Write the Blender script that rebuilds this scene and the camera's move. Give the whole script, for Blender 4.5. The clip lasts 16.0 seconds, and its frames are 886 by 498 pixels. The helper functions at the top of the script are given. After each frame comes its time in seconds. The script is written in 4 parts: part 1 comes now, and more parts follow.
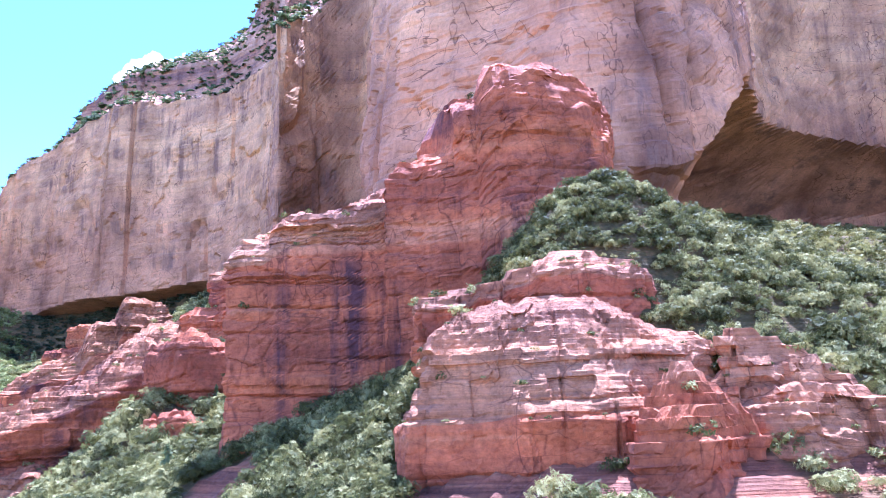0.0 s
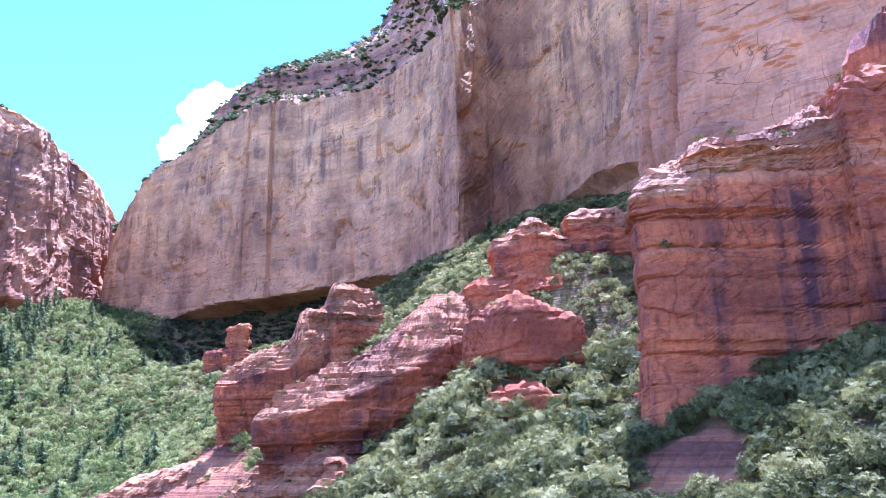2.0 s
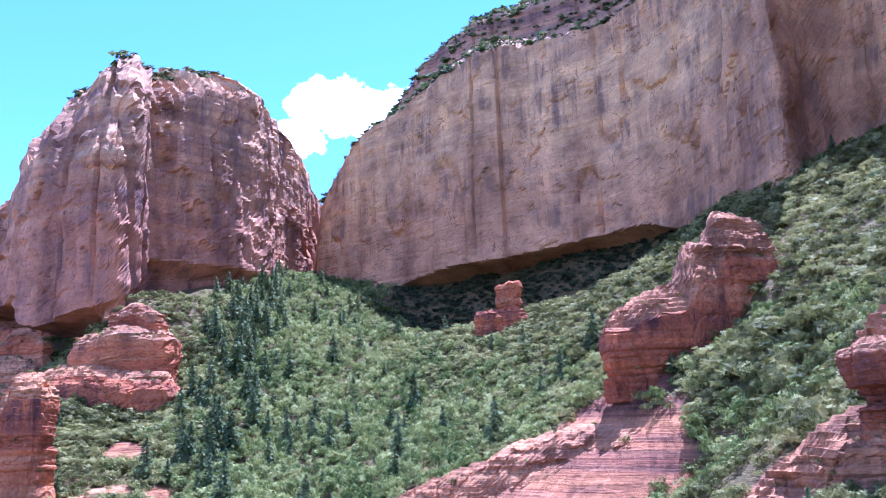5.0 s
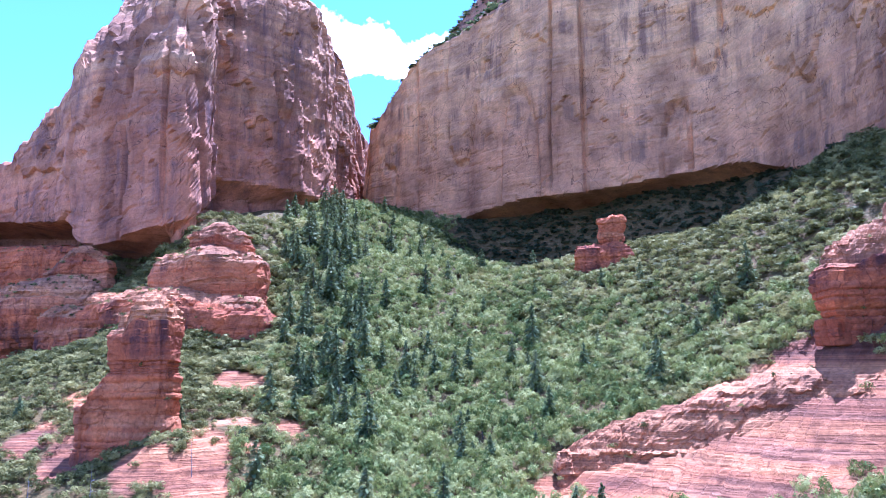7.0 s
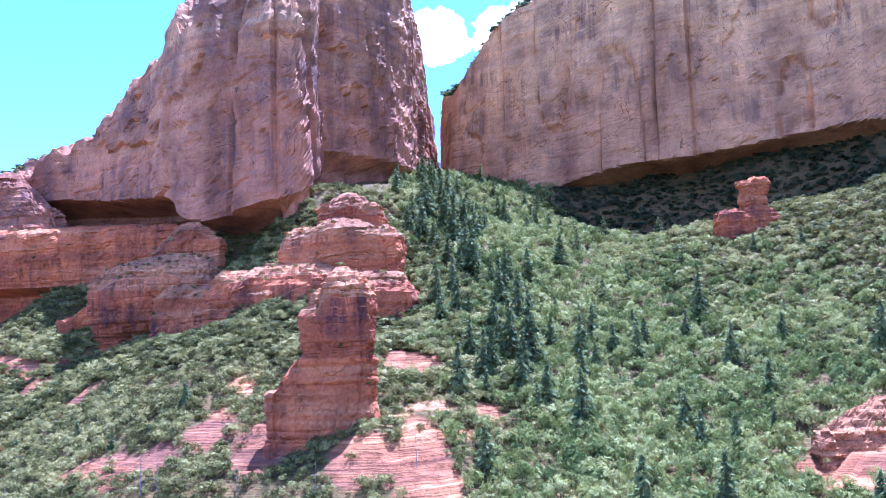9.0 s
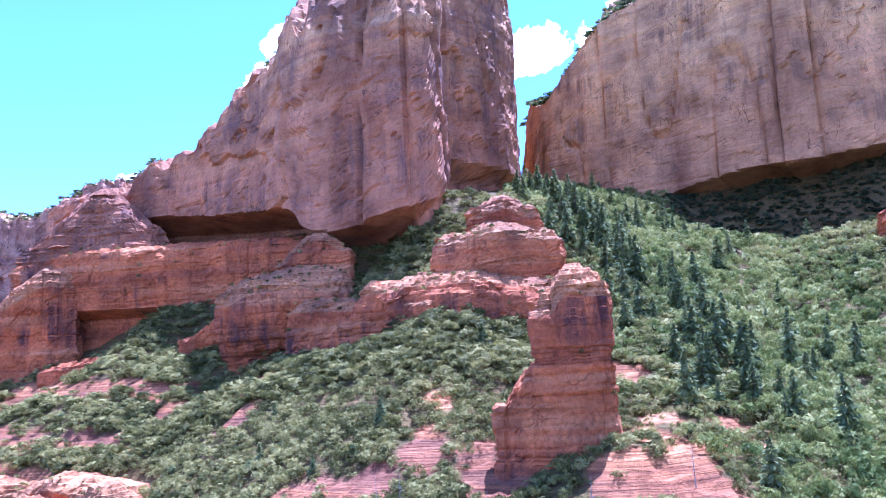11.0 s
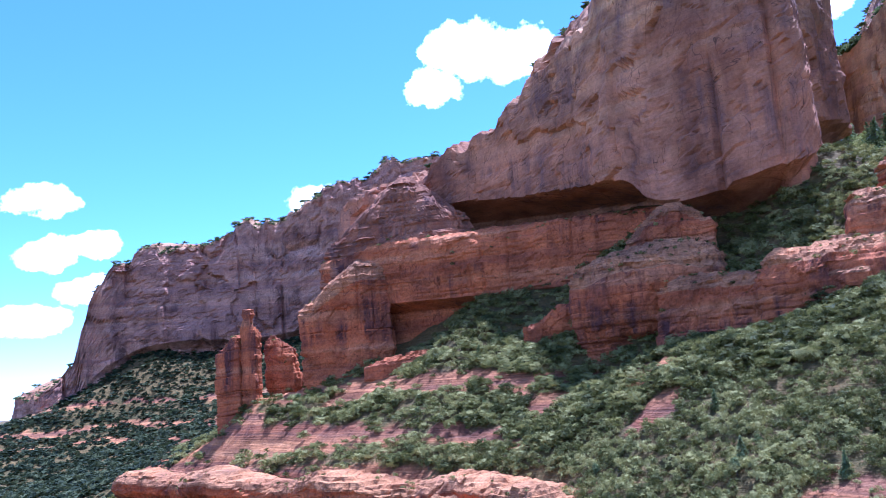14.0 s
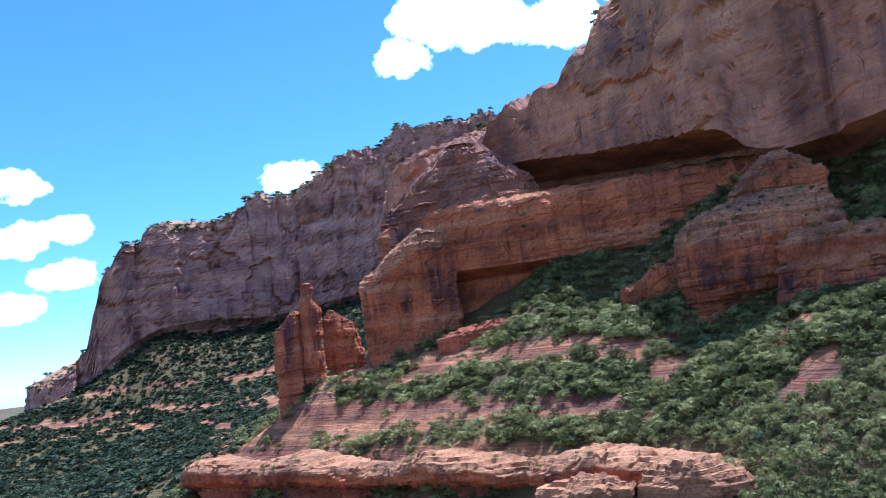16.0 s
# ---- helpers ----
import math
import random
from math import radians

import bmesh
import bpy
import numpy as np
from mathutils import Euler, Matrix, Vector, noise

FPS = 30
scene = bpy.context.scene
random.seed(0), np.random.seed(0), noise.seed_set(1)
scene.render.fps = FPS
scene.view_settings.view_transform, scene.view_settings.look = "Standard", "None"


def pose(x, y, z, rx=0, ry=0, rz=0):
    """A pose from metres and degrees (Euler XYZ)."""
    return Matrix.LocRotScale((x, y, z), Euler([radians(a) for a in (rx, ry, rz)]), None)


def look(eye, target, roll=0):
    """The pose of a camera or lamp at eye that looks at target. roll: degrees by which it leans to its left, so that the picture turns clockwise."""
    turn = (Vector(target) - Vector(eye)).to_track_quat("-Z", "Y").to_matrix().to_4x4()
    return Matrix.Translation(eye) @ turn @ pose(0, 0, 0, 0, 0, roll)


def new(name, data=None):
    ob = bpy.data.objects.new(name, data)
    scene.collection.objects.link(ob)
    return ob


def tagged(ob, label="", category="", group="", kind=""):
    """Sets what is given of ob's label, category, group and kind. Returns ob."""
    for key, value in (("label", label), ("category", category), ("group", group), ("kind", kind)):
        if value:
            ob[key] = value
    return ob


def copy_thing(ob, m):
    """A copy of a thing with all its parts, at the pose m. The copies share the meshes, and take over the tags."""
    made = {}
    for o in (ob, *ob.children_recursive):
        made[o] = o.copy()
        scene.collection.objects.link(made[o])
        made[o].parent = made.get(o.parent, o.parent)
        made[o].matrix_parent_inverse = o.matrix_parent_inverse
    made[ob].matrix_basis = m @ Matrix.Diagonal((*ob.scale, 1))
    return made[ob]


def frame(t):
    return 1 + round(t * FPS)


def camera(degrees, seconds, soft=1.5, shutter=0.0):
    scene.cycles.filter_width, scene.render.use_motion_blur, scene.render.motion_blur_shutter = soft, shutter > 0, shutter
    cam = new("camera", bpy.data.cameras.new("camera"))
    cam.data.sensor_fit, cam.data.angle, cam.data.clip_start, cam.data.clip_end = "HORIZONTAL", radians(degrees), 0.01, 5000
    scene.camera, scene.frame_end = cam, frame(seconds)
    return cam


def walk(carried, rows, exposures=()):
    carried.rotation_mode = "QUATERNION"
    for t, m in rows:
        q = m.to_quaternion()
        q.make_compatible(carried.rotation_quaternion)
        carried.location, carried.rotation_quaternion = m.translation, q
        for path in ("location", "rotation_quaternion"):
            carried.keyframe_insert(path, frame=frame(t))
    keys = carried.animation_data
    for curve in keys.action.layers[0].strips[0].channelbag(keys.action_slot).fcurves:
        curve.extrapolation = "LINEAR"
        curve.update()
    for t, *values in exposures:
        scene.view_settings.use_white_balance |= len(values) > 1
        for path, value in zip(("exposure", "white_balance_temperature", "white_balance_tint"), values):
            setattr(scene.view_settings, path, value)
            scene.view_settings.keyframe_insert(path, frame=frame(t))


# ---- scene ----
cam = camera(56.9, 16.0, soft=1.0)
METRES, EYE, TILT, LEAN, TURN = 500.0, 120.0, 11.3, 2.0, 0.0
ROWS = [
    (0.0, 0.0, 0.0, 0.0, 0.0, 0.0, -0.0),
    (0.5, -0.0329, 0.0149, -0.0093, 0.94, 0.99, -0.23),
    (1.0, -0.0669, 0.0288, -0.0169, 1.72, 1.82, -1.03),
    (1.5, -0.1008, 0.0407, -0.0252, 2.62, 1.48, -1.04),
    (2.0, -0.1336, 0.054, -0.0315, 3.87, 1.65, 0.18),
    (2.5, -0.1668, 0.0645, -0.0369, 6.31, 2.71, 0.12),
    (3.0, -0.1982, 0.0797, -0.0447, 8.56, 3.39, -0.35),
    (3.5, -0.2301, 0.09, -0.048, 7.64, 3.28, 1.39),
    (4.0, -0.2622, 0.1006, -0.052, 8.83, 2.3, 2.42),
    (4.5, -0.2928, 0.1097, -0.0538, 9.01, 1.52, 4.01),
    (5.0, -0.3218, 0.1211, -0.0582, 11.36, 0.46, 2.86),
    (7.5, -0.4838, 0.1578, -0.069, 8.98, -4.25, -0.02),
    (8.0, -0.5155, 0.1642, -0.0698, 7.96, -4.58, 0.3),
    (8.5, -0.549, 0.1677, -0.0743, 8.31, -5.29, 1.16),
    (9.0, -0.5776, 0.175, -0.0736, 9.29, -5.41, 1.88),
    (11.5, -0.7261, 0.2033, -0.0914, 10.7, -3.2, 3.94),
    (12.0, -0.7543, 0.2057, -0.093, 13.66, -3.39, 4.77),
    (12.5, -0.7821, 0.2107, -0.0925, 15.42, -2.75, 6.44),
    (13.0, -0.8085, 0.2158, -0.0941, 18.82, -2.53, 6.7),
    (13.5, -0.8347, 0.2199, -0.0956, 21.35, -3.15, 6.69),
    (14.0, -0.8597, 0.2239, -0.0968, 21.42, -2.75, 6.81),
    (14.5, -0.8848, 0.2263, -0.0953, 21.37, -3.0, 5.89),
    (15.0, -0.9088, 0.2283, -0.0958, 21.64, -4.02, 6.62),
    (15.5, -0.932, 0.232, -0.093, 20.49, -5.5, 8.53),
    (16.0, -0.9546, 0.2343, -0.094, 19.6, -5.03, 8.92),
]
walk(cam, [(t, pose(0, 0, EYE, TILT, LEAN, TURN) @ pose(METRES * x, METRES * y, METRES * z, 90 + pitch, roll, yaw)) for t, x, y, z, yaw, pitch, roll in ROWS],
     [(0.0, 2.7, 4200, 38), (5.0, 2.06, 4120, 37), (9.0, 2.22, 4120, 36), (11.5, 2.08, 4150, 39), (12.2, 1.88, 4150, 37), (14.2, 1.4, 4150, 27), (16.0, 1.06, 4150, 17)])

# ---- world, sun ----
SUN_EL, SUN_AZ = 70.0, 20.0          # degrees: height, and turn from +y towards +x
sun_dir = Vector((math.cos(radians(SUN_EL)) * math.sin(radians(SUN_AZ)), math.cos(radians(SUN_EL)) * math.cos(radians(SUN_AZ)), math.sin(radians(SUN_EL))))
world = bpy.data.worlds.new("sky")
scene.world = world
world.use_nodes = True


wt = world.node_tree
wt.nodes.clear()
sky = wt.nodes.new("ShaderNodeTexSky")
sky.sky_type, sky.sun_disc = "NISHITA", False
sky.sun_elevation, sky.sun_rotation = radians(SUN_EL), radians(SUN_AZ)
sky.altitude, sky.air_density, sky.dust_density, sky.ozone_density = 1700, 1.0, 0.35, 4.2
wcoord = wt.nodes.new("ShaderNodeTexCoord")


def wmath(op, a, b=None, c=None):
    n = wt.nodes.new("ShaderNodeMath")
    n.operation = op
    for i, v in enumerate((a, b, c)):
        if v is None:
            continue
        if isinstance(v, (int, float)):
            n.inputs[i].default_value = v
        else:
            wt.links.new(v, n.inputs[i])
    return n.outputs[0]


def cloud(way, size, flat=1.6):
    """How deep a sky direction lies inside a heap cloud round the direction way."""
    d = Vector(way).normalized()
    side = d.cross(Vector((0, 0, 1))).normalized()
    up = side.cross(d)
    dots = []
    for axis in (side, up, d):
        n = wt.nodes.new("ShaderNodeVectorMath")
        n.operation = "DOT_PRODUCT"
        wt.links.new(wcoord.outputs["Generated"], n.inputs[0])
        n.inputs[1].default_value = axis
        dots.append(n.outputs["Value"])
    u = wmath("DIVIDE", dots[0], size * flat)
    v = wmath("DIVIDE", dots[1], size)
    r = wmath("SQRT", wmath("ADD", wmath("MULTIPLY", u, u), wmath("MULTIPLY", v, v)))
    front = wmath("GREATER_THAN", dots[2], 0.2)
    return wmath("MULTIPLY", wmath("SUBTRACT", 1.0, r), front)


wn = wt.nodes.new("ShaderNodeTexNoise")
wn.inputs["Scale"].default_value, wn.inputs["Detail"].default_value, wn.inputs["Roughness"].default_value = 22.0, 9.0, 0.6
wt.links.new(wcoord.outputs["Generated"], wn.inputs["Vector"])
CLOUDS = [  # direction, angular size, flatness
    ((-0.30, 0.875, 0.375), 0.041, 1.3), ((-0.345, 0.87, 0.335), 0.027, 1.6), ((-0.24, 0.895, 0.365), 0.040, 1.4), ((-0.16, 0.92, 0.355), 0.040, 1.4),
    ((-0.06, 0.93, 0.36), 0.037, 1.6), ((0.08, 0.927, 0.375), 0.044, 1.6), ((-0.495, 0.842, 0.216), 0.023, 2.0), ((-0.73, 0.645, 0.215), 0.024, 2.0),
    ((-0.735, 0.66, 0.16), 0.026, 1.6), ((-0.697, 0.696, 0.172), 0.018, 1.8), ((-0.705, 0.699, 0.12), 0.020, 2.4), ((-0.75, 0.65, 0.09), 0.020, 2.8),
]
deep = None
for way, size, flat in CLOUDS:
    c = cloud(way, size, flat)
    deep = c if deep is None else wmath("MAXIMUM", deep, c)
body = wmath("ADD", wmath("MINIMUM", wmath("MULTIPLY", deep, 1.0), 0.45), wmath("MULTIPLY", wmath("SUBTRACT", wn.outputs["Fac"], 0.55), 1.7))
ramp = wt.nodes.new("ShaderNodeMapRange")
ramp.inputs["From Min"].default_value, ramp.inputs["From Max"].default_value = 0.02, 0.2
wt.links.new(body, ramp.inputs["Value"])
mixc = wt.nodes.new("ShaderNodeMix")
mixc.data_type = "RGBA"
mixc.inputs["B"].default_value = (12.5, 12.6, 12.8, 1)
wt.links.new(ramp.outputs["Result"], mixc.inputs["Factor"])
wt.links.new(sky.outputs[0], mixc.inputs["A"])
bg = wt.nodes.new("ShaderNodeBackground")
bg.inputs["Strength"].default_value = 0.1
wo = wt.nodes.new("ShaderNodeOutputWorld")
wt.links.new(mixc.outputs["Result"], bg.inputs["Color"])
wt.links.new(bg.outputs[0], wo.inputs["Surface"])

lamp = bpy.data.lights.new("sun", "SUN")
lamp.energy, lamp.angle, lamp.color = 4.1, radians(0.5), (1.0, 0.95, 0.88)
sun = new("sun", lamp)
sun.matrix_world = look((0, 0, 600), Vector((0, 0, 600)) - sun_dir)


# ---- materials ----
def mat_start(name):
    m = bpy.data.materials.new(name)
    m.use_nodes = True
    t = m.node_tree
    return m, t, t.nodes["Principled BSDF"]


def ramp_node(t, stops, fac):
    r = t.nodes.new("ShaderNodeValToRGB")
    while len(r.color_ramp.elements) < len(stops):
        r.color_ramp.elements.new(0.5)
    for e, (p, c) in zip(r.color_ramp.elements, stops):
        e.position, e.color = p, (*c, 1)
    t.links.new(fac, r.inputs[0])
    return r.outputs[0]


def tex(t, vec, scale, detail=6, rough=0.6, squash=(1, 1, 1)):
    mp = t.nodes.new("ShaderNodeMapping")
    mp.inputs["Scale"].default_value = squash
    t.links.new(vec, mp.inputs["Vector"])
    n = t.nodes.new("ShaderNodeTexNoise")
    n.inputs["Scale"].default_value, n.inputs["Detail"].default_value, n.inputs["Roughness"].default_value = scale, detail, rough
    t.links.new(mp.outputs[0], n.inputs["Vector"])
    return n.outputs["Fac"]


def mixed(t, mode, fac, a, b):
    n = t.nodes.new("ShaderNodeMix")
    n.data_type, n.blend_type = "RGBA", mode
    for key, v in (("Factor", fac), ("A", a), ("B", b)):
        if isinstance(v, (int, float)):
            n.inputs[key].default_value = v
        elif isinstance(v, tuple):
            n.inputs[key].default_value = (*v, 1)
        else:
            t.links.new(v, n.inputs[key])
    return n.outputs["Result"]


def ranged(t, value, lo, hi, to_lo=0.0, to_hi=1.0):
    n = t.nodes.new("ShaderNodeMapRange")
    for key, v in (("From Min", lo), ("From Max", hi), ("To Min", to_lo), ("To Max", to_hi)):
        n.inputs[key].default_value = v
    t.links.new(value, n.inputs["Value"])
    return n.outputs["Result"]


def rock_material(name, dark, mid, pale, varnish=(0.1, 0.045, 0.034), streak=0.6, bedding=0.35, cracks=0.0, blotch=1.0, band=1.0, lower=None, relief=1.0, grit=0.55, joints=0.75):
    """Layered sandstone: level beds of differing red, dark varnish running down, bleached and stained patches, cracks and grit."""
    m, t, bsdf = mat_start(name)
    geo = t.nodes.new("ShaderNodeNewGeometry")
    p = geo.outputs["Position"]
    broad = tex(t, p, 1.0, 4, 0.6, (0.004, 0.004, 0.11))
    beds = tex(t, p, 1.0, 5, 0.6, (0.012, 0.012, 0.42))
    thin = tex(t, p, 1.0, 4, 0.6, (0.03, 0.03, 2.2))
    purple = (mid[0] * 0.62, mid[1] * 0.68, mid[2] * 0.85)
    col = ramp_node(t, [(0.34, dark), (0.43, purple), (0.48, mid), (0.55, (mid[0] * 1.08, mid[1] * 1.15, mid[2] * 1.05)), (0.64, pale)], broad)
    col = mixed(t, "MIX", band, mid, col)
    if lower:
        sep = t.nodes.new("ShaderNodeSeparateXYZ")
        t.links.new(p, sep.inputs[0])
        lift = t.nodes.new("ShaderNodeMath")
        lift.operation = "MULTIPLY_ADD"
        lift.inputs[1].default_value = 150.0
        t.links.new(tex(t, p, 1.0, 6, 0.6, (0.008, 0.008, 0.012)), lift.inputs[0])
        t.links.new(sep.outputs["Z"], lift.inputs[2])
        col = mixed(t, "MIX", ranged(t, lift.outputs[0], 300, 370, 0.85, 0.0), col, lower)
    col = mixed(t, "MULTIPLY", min(1.0, bedding * 1.9), col, ramp_node(t, [(0.36, (0.66, 0.62, 0.64)), (0.5, (0.97, 0.95, 0.95)), (0.64, (1.2, 1.22, 1.24))], beds))
    col = mixed(t, "MULTIPLY", bedding, col, ramp_node(t, [(0.38, (0.5, 0.46, 0.46)), (0.55, (1.1, 1.1, 1.1))], thin))
    patches = tex(t, p, 0.06, 8, 0.62)
    col = mixed(t, "MULTIPLY", blotch, col, ramp_node(t, [(0.32, (0.52, 0.5, 0.53)), (0.48, (0.95, 0.94, 0.94)), (0.68, (1.3, 1.28, 1.24))], patches))
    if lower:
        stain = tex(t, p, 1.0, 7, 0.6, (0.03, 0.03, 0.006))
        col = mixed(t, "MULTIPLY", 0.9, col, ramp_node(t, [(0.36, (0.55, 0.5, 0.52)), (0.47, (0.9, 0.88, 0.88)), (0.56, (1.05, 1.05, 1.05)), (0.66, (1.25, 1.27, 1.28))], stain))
    runs = tex(t, p, 1.0, 6, 0.66, (0.16, 0.16, 0.011))
    where = tex(t, p, 1.0, 5, 0.55, (0.02, 0.02, 0.045))
    f = t.nodes.new("ShaderNodeMath")
    f.operation = "MULTIPLY"
    t.links.new(ranged(t, runs, 0.46, 0.62, 0, streak), f.inputs[0])
    t.links.new(ranged(t, where, 0.45, 0.58), f.inputs[1])
    nz = t.nodes.new("ShaderNodeSeparateXYZ")
    t.links.new(geo.outputs["True Normal"], nz.inputs[0])
    g = t.nodes.new("ShaderNodeMath")
    g.operation = "MULTIPLY"
    t.links.new(f.outputs[0], g.inputs[0])
    t.links.new(ranged(t, nz.outputs["Z"], 0.45, 0.7, 1.0, 0.0), g.inputs[1])
    col = mixed(t, "MIX", g.outputs[0], col, varnish)
    mp = t.nodes.new("ShaderNodeMapping")
    mp.inputs["Scale"].default_value = (0.16, 0.16, 0.42) if joints > 0.5 else (0.05, 0.05, 0.035)
    warp = t.nodes.new("ShaderNodeVectorMath")
    warp.operation = "MULTIPLY_ADD"
    warp.inputs[1].default_value = (2.6, 2.6, 1.4)
    drift = t.nodes.new("ShaderNodeTexNoise")
    drift.inputs["Scale"].default_value, drift.inputs["Detail"].default_value = 0.12, 4.0
    t.links.new(p, drift.inputs["Vector"])
    t.links.new(drift.outputs["Color"], warp.inputs[0])
    t.links.new(p, warp.inputs[2])
    t.links.new(warp.outputs[0], mp.inputs["Vector"])
    cells = t.nodes.new("ShaderNodeTexVoronoi")
    cells.feature = "DISTANCE_TO_EDGE"
    cells.inputs["Scale"].default_value = 1.0
    t.links.new(mp.outputs[0], cells.inputs["Vector"])
    split = t.nodes.new("ShaderNodeMath")
    split.operation = "MULTIPLY"
    t.links.new(ranged(t, cells.outputs["Distance"], 0.0, 0.035 if joints > 0.5 else 0.012, 1.0, 0.0), split.inputs[0])
    t.links.new(ranged(t, tex(t, p, 0.07, 4, 0.6), 0.46, 0.6, 0.0, joints), split.inputs[1])
    col = mixed(t, "MIX", split.outputs[0], col, (dark[0] * 0.4, dark[1] * 0.4, dark[2] * 0.45))
    for squash, width, seat in (((0.03, 0.03, 0.012), 0.0028, 0.03), ((0.012, 0.012, 0.06), 0.003, 0.021), ((0.09, 0.09, 0.035), 0.007, 0.05)) if cracks else ():
        lines = tex(t, p, 1.0, 4, 0.5, squash)
        d = t.nodes.new("ShaderNodeMath")
        d.operation = "PINGPONG"
        d.inputs[1].default_value = 0.06
        t.links.new(lines, d.inputs[0])
        keep = t.nodes.new("ShaderNodeMath")
        keep.operation = "MULTIPLY"
        t.links.new(ranged(t, d.outputs[0], 0.0, width, cracks, 0.0), keep.inputs[0])
        t.links.new(ranged(t, tex(t, p, seat, 3, 0.5), 0.5, 0.6), keep.inputs[1])
        col = mixed(t, "MIX", keep.outputs[0], col, (dark[0] * 0.3, dark[1] * 0.3, dark[2] * 0.35))
    fine = tex(t, p, 0.9, 9, 0.72)
    col = mixed(t, "MULTIPLY", grit, col, ramp_node(t, [(0.34, (0.5, 0.48, 0.48)), (0.5, (0.98, 0.98, 0.98)), (0.66, (1.3, 1.3, 1.3))], fine))
    t.links.new(col, bsdf.inputs["Base Color"])
    bsdf.inputs["Roughness"].default_value = 0.9
    bsdf.inputs["Specular IOR Level"].default_value = 0.2
    b1 = t.nodes.new("ShaderNodeBump")
    b1.inputs["Strength"].default_value, b1.inputs["Distance"].default_value = 0.9, 1.4 * bedding
    t.links.new(thin, b1.inputs["Height"])
    b2 = t.nodes.new("ShaderNodeBump")
    b2.inputs["Strength"].default_value, b2.inputs["Distance"].default_value = 0.9, 1.6 * relief
    t.links.new(tex(t, p, 0.28, 9, 0.7), b2.inputs["Height"])
    t.links.new(b1.outputs[0], b2.inputs["Normal"])
    t.links.new(b2.outputs[0], bsdf.inputs["Normal"])
    return m


def leaf_material(name, c0, c1, c2, gaps=0.0):
    """Foliage: each crown has its own green, each spray differs a little, and some light shines through."""
    m, t, bsdf = mat_start(name)
    geo = t.nodes.new("ShaderNodeNewGeometry")
    info = t.nodes.new("ShaderNodeObjectInfo")
    tone = t.nodes.new("ShaderNodeAttribute")
    tone.attribute_name = "tone"
    big = tex(t, geo.outputs["Position"], 0.03, 3, 0.6)
    total = ranged(t, big, 0.3, 0.7, 0.0, 0.5)
    for value, lo, hi in ((tone.outputs["Fac"], -0.25, 0.6), (geo.outputs["Random Per Island"], -0.22, 0.24), (info.outputs["Random"], -0.1, 0.15)):
        add = t.nodes.new("ShaderNodeMath")
        add.operation = "ADD"
        t.links.new(total, add.inputs[0])
        t.links.new(ranged(t, value, 0, 1, lo, hi), add.inputs[1])
        total = add.outputs[0]
    col = ramp_node(t, [(0.1, c0), (0.45, c1), (0.85, c2)], total)
    t.links.new(col, bsdf.inputs["Base Color"])
    bsdf.inputs["Roughness"].default_value = 0.7
    bsdf.inputs["Specular IOR Level"].default_value = 0.12
    tr = t.nodes.new("ShaderNodeBsdfTranslucent")
    t.links.new(col, tr.inputs["Color"])
    ms = t.nodes.new("ShaderNodeMixShader")
    ms.inputs[0].default_value = 0.3
    t.links.new(bsdf.outputs[0], ms.inputs[1])
    t.links.new(tr.outputs[0], ms.inputs[2])
    if gaps:
        lace = t.nodes.new("ShaderNodeMixShader")
        t.links.new(ranged(t, tex(t, geo.outputs["Position"], gaps, 3, 0.6), 0.5, 0.52), lace.inputs[0])
        t.links.new(ms.outputs[0], lace.inputs[1])
        t.links.new(t.nodes.new("ShaderNodeBsdfTransparent").outputs[0], lace.inputs[2])
        ms = lace
    t.links.new(ms.outputs[0], t.nodes["Material Output"].inputs["Surface"])
    return m


def bark_material(name, c0, c1):
    m, t, bsdf = mat_start(name)
    geo = t.nodes.new("ShaderNodeNewGeometry")
    col = ramp_node(t, [(0.3, c0), (0.7, c1)], tex(t, geo.outputs["Position"], 3.0, 5, 0.7, (1, 1, 0.2)))
    t.links.new(col, bsdf.inputs["Base Color"])
    bsdf.inputs["Roughness"].default_value = 0.95
    return m


RED = rock_material("red_sandstone", (0.25, 0.068, 0.028), (0.46, 0.138, 0.042), (0.6, 0.28, 0.11), varnish=(0.075, 0.033, 0.028), streak=0.92, bedding=0.08, band=0.55, cracks=0.6, relief=0.8, grit=0.7, joints=0.52)
# pale stone of the slabs; on rock tops its tone stands for sunlight
SLAB = rock_material("slab_sandstone", (0.32, 0.115, 0.046), (0.49, 0.212, 0.076), (0.62, 0.34, 0.145), streak=0.4, bedding=0.34, band=0.3, cracks=0.6, relief=0.8, grit=0.7)
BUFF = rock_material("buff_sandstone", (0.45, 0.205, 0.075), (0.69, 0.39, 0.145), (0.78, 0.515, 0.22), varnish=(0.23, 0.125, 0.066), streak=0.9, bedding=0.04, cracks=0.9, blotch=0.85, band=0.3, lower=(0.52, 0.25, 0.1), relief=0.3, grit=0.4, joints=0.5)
TOWER = rock_material("tower_sandstone", (0.32, 0.142, 0.058), (0.53, 0.268, 0.105), (0.66, 0.415, 0.175), varnish=(0.15, 0.085, 0.066), streak=0.7, bedding=0.12, cracks=0.9, band=0.6, lower=(0.44, 0.185, 0.082), relief=0.4, grit=0.45, joints=0.5)
FARROCK = rock_material("far_sandstone", (0.35, 0.155, 0.085), (0.49, 0.24, 0.135), (0.6, 0.355, 0.205), streak=0.75, bedding=0.1, band=0.5, cracks=0.8, relief=0.5)
RIMROCK = rock_material("rim_sandstone", (0.32, 0.145, 0.068), (0.48, 0.24, 0.108), (0.6, 0.36, 0.18), streak=0.3, bedding=0.25)
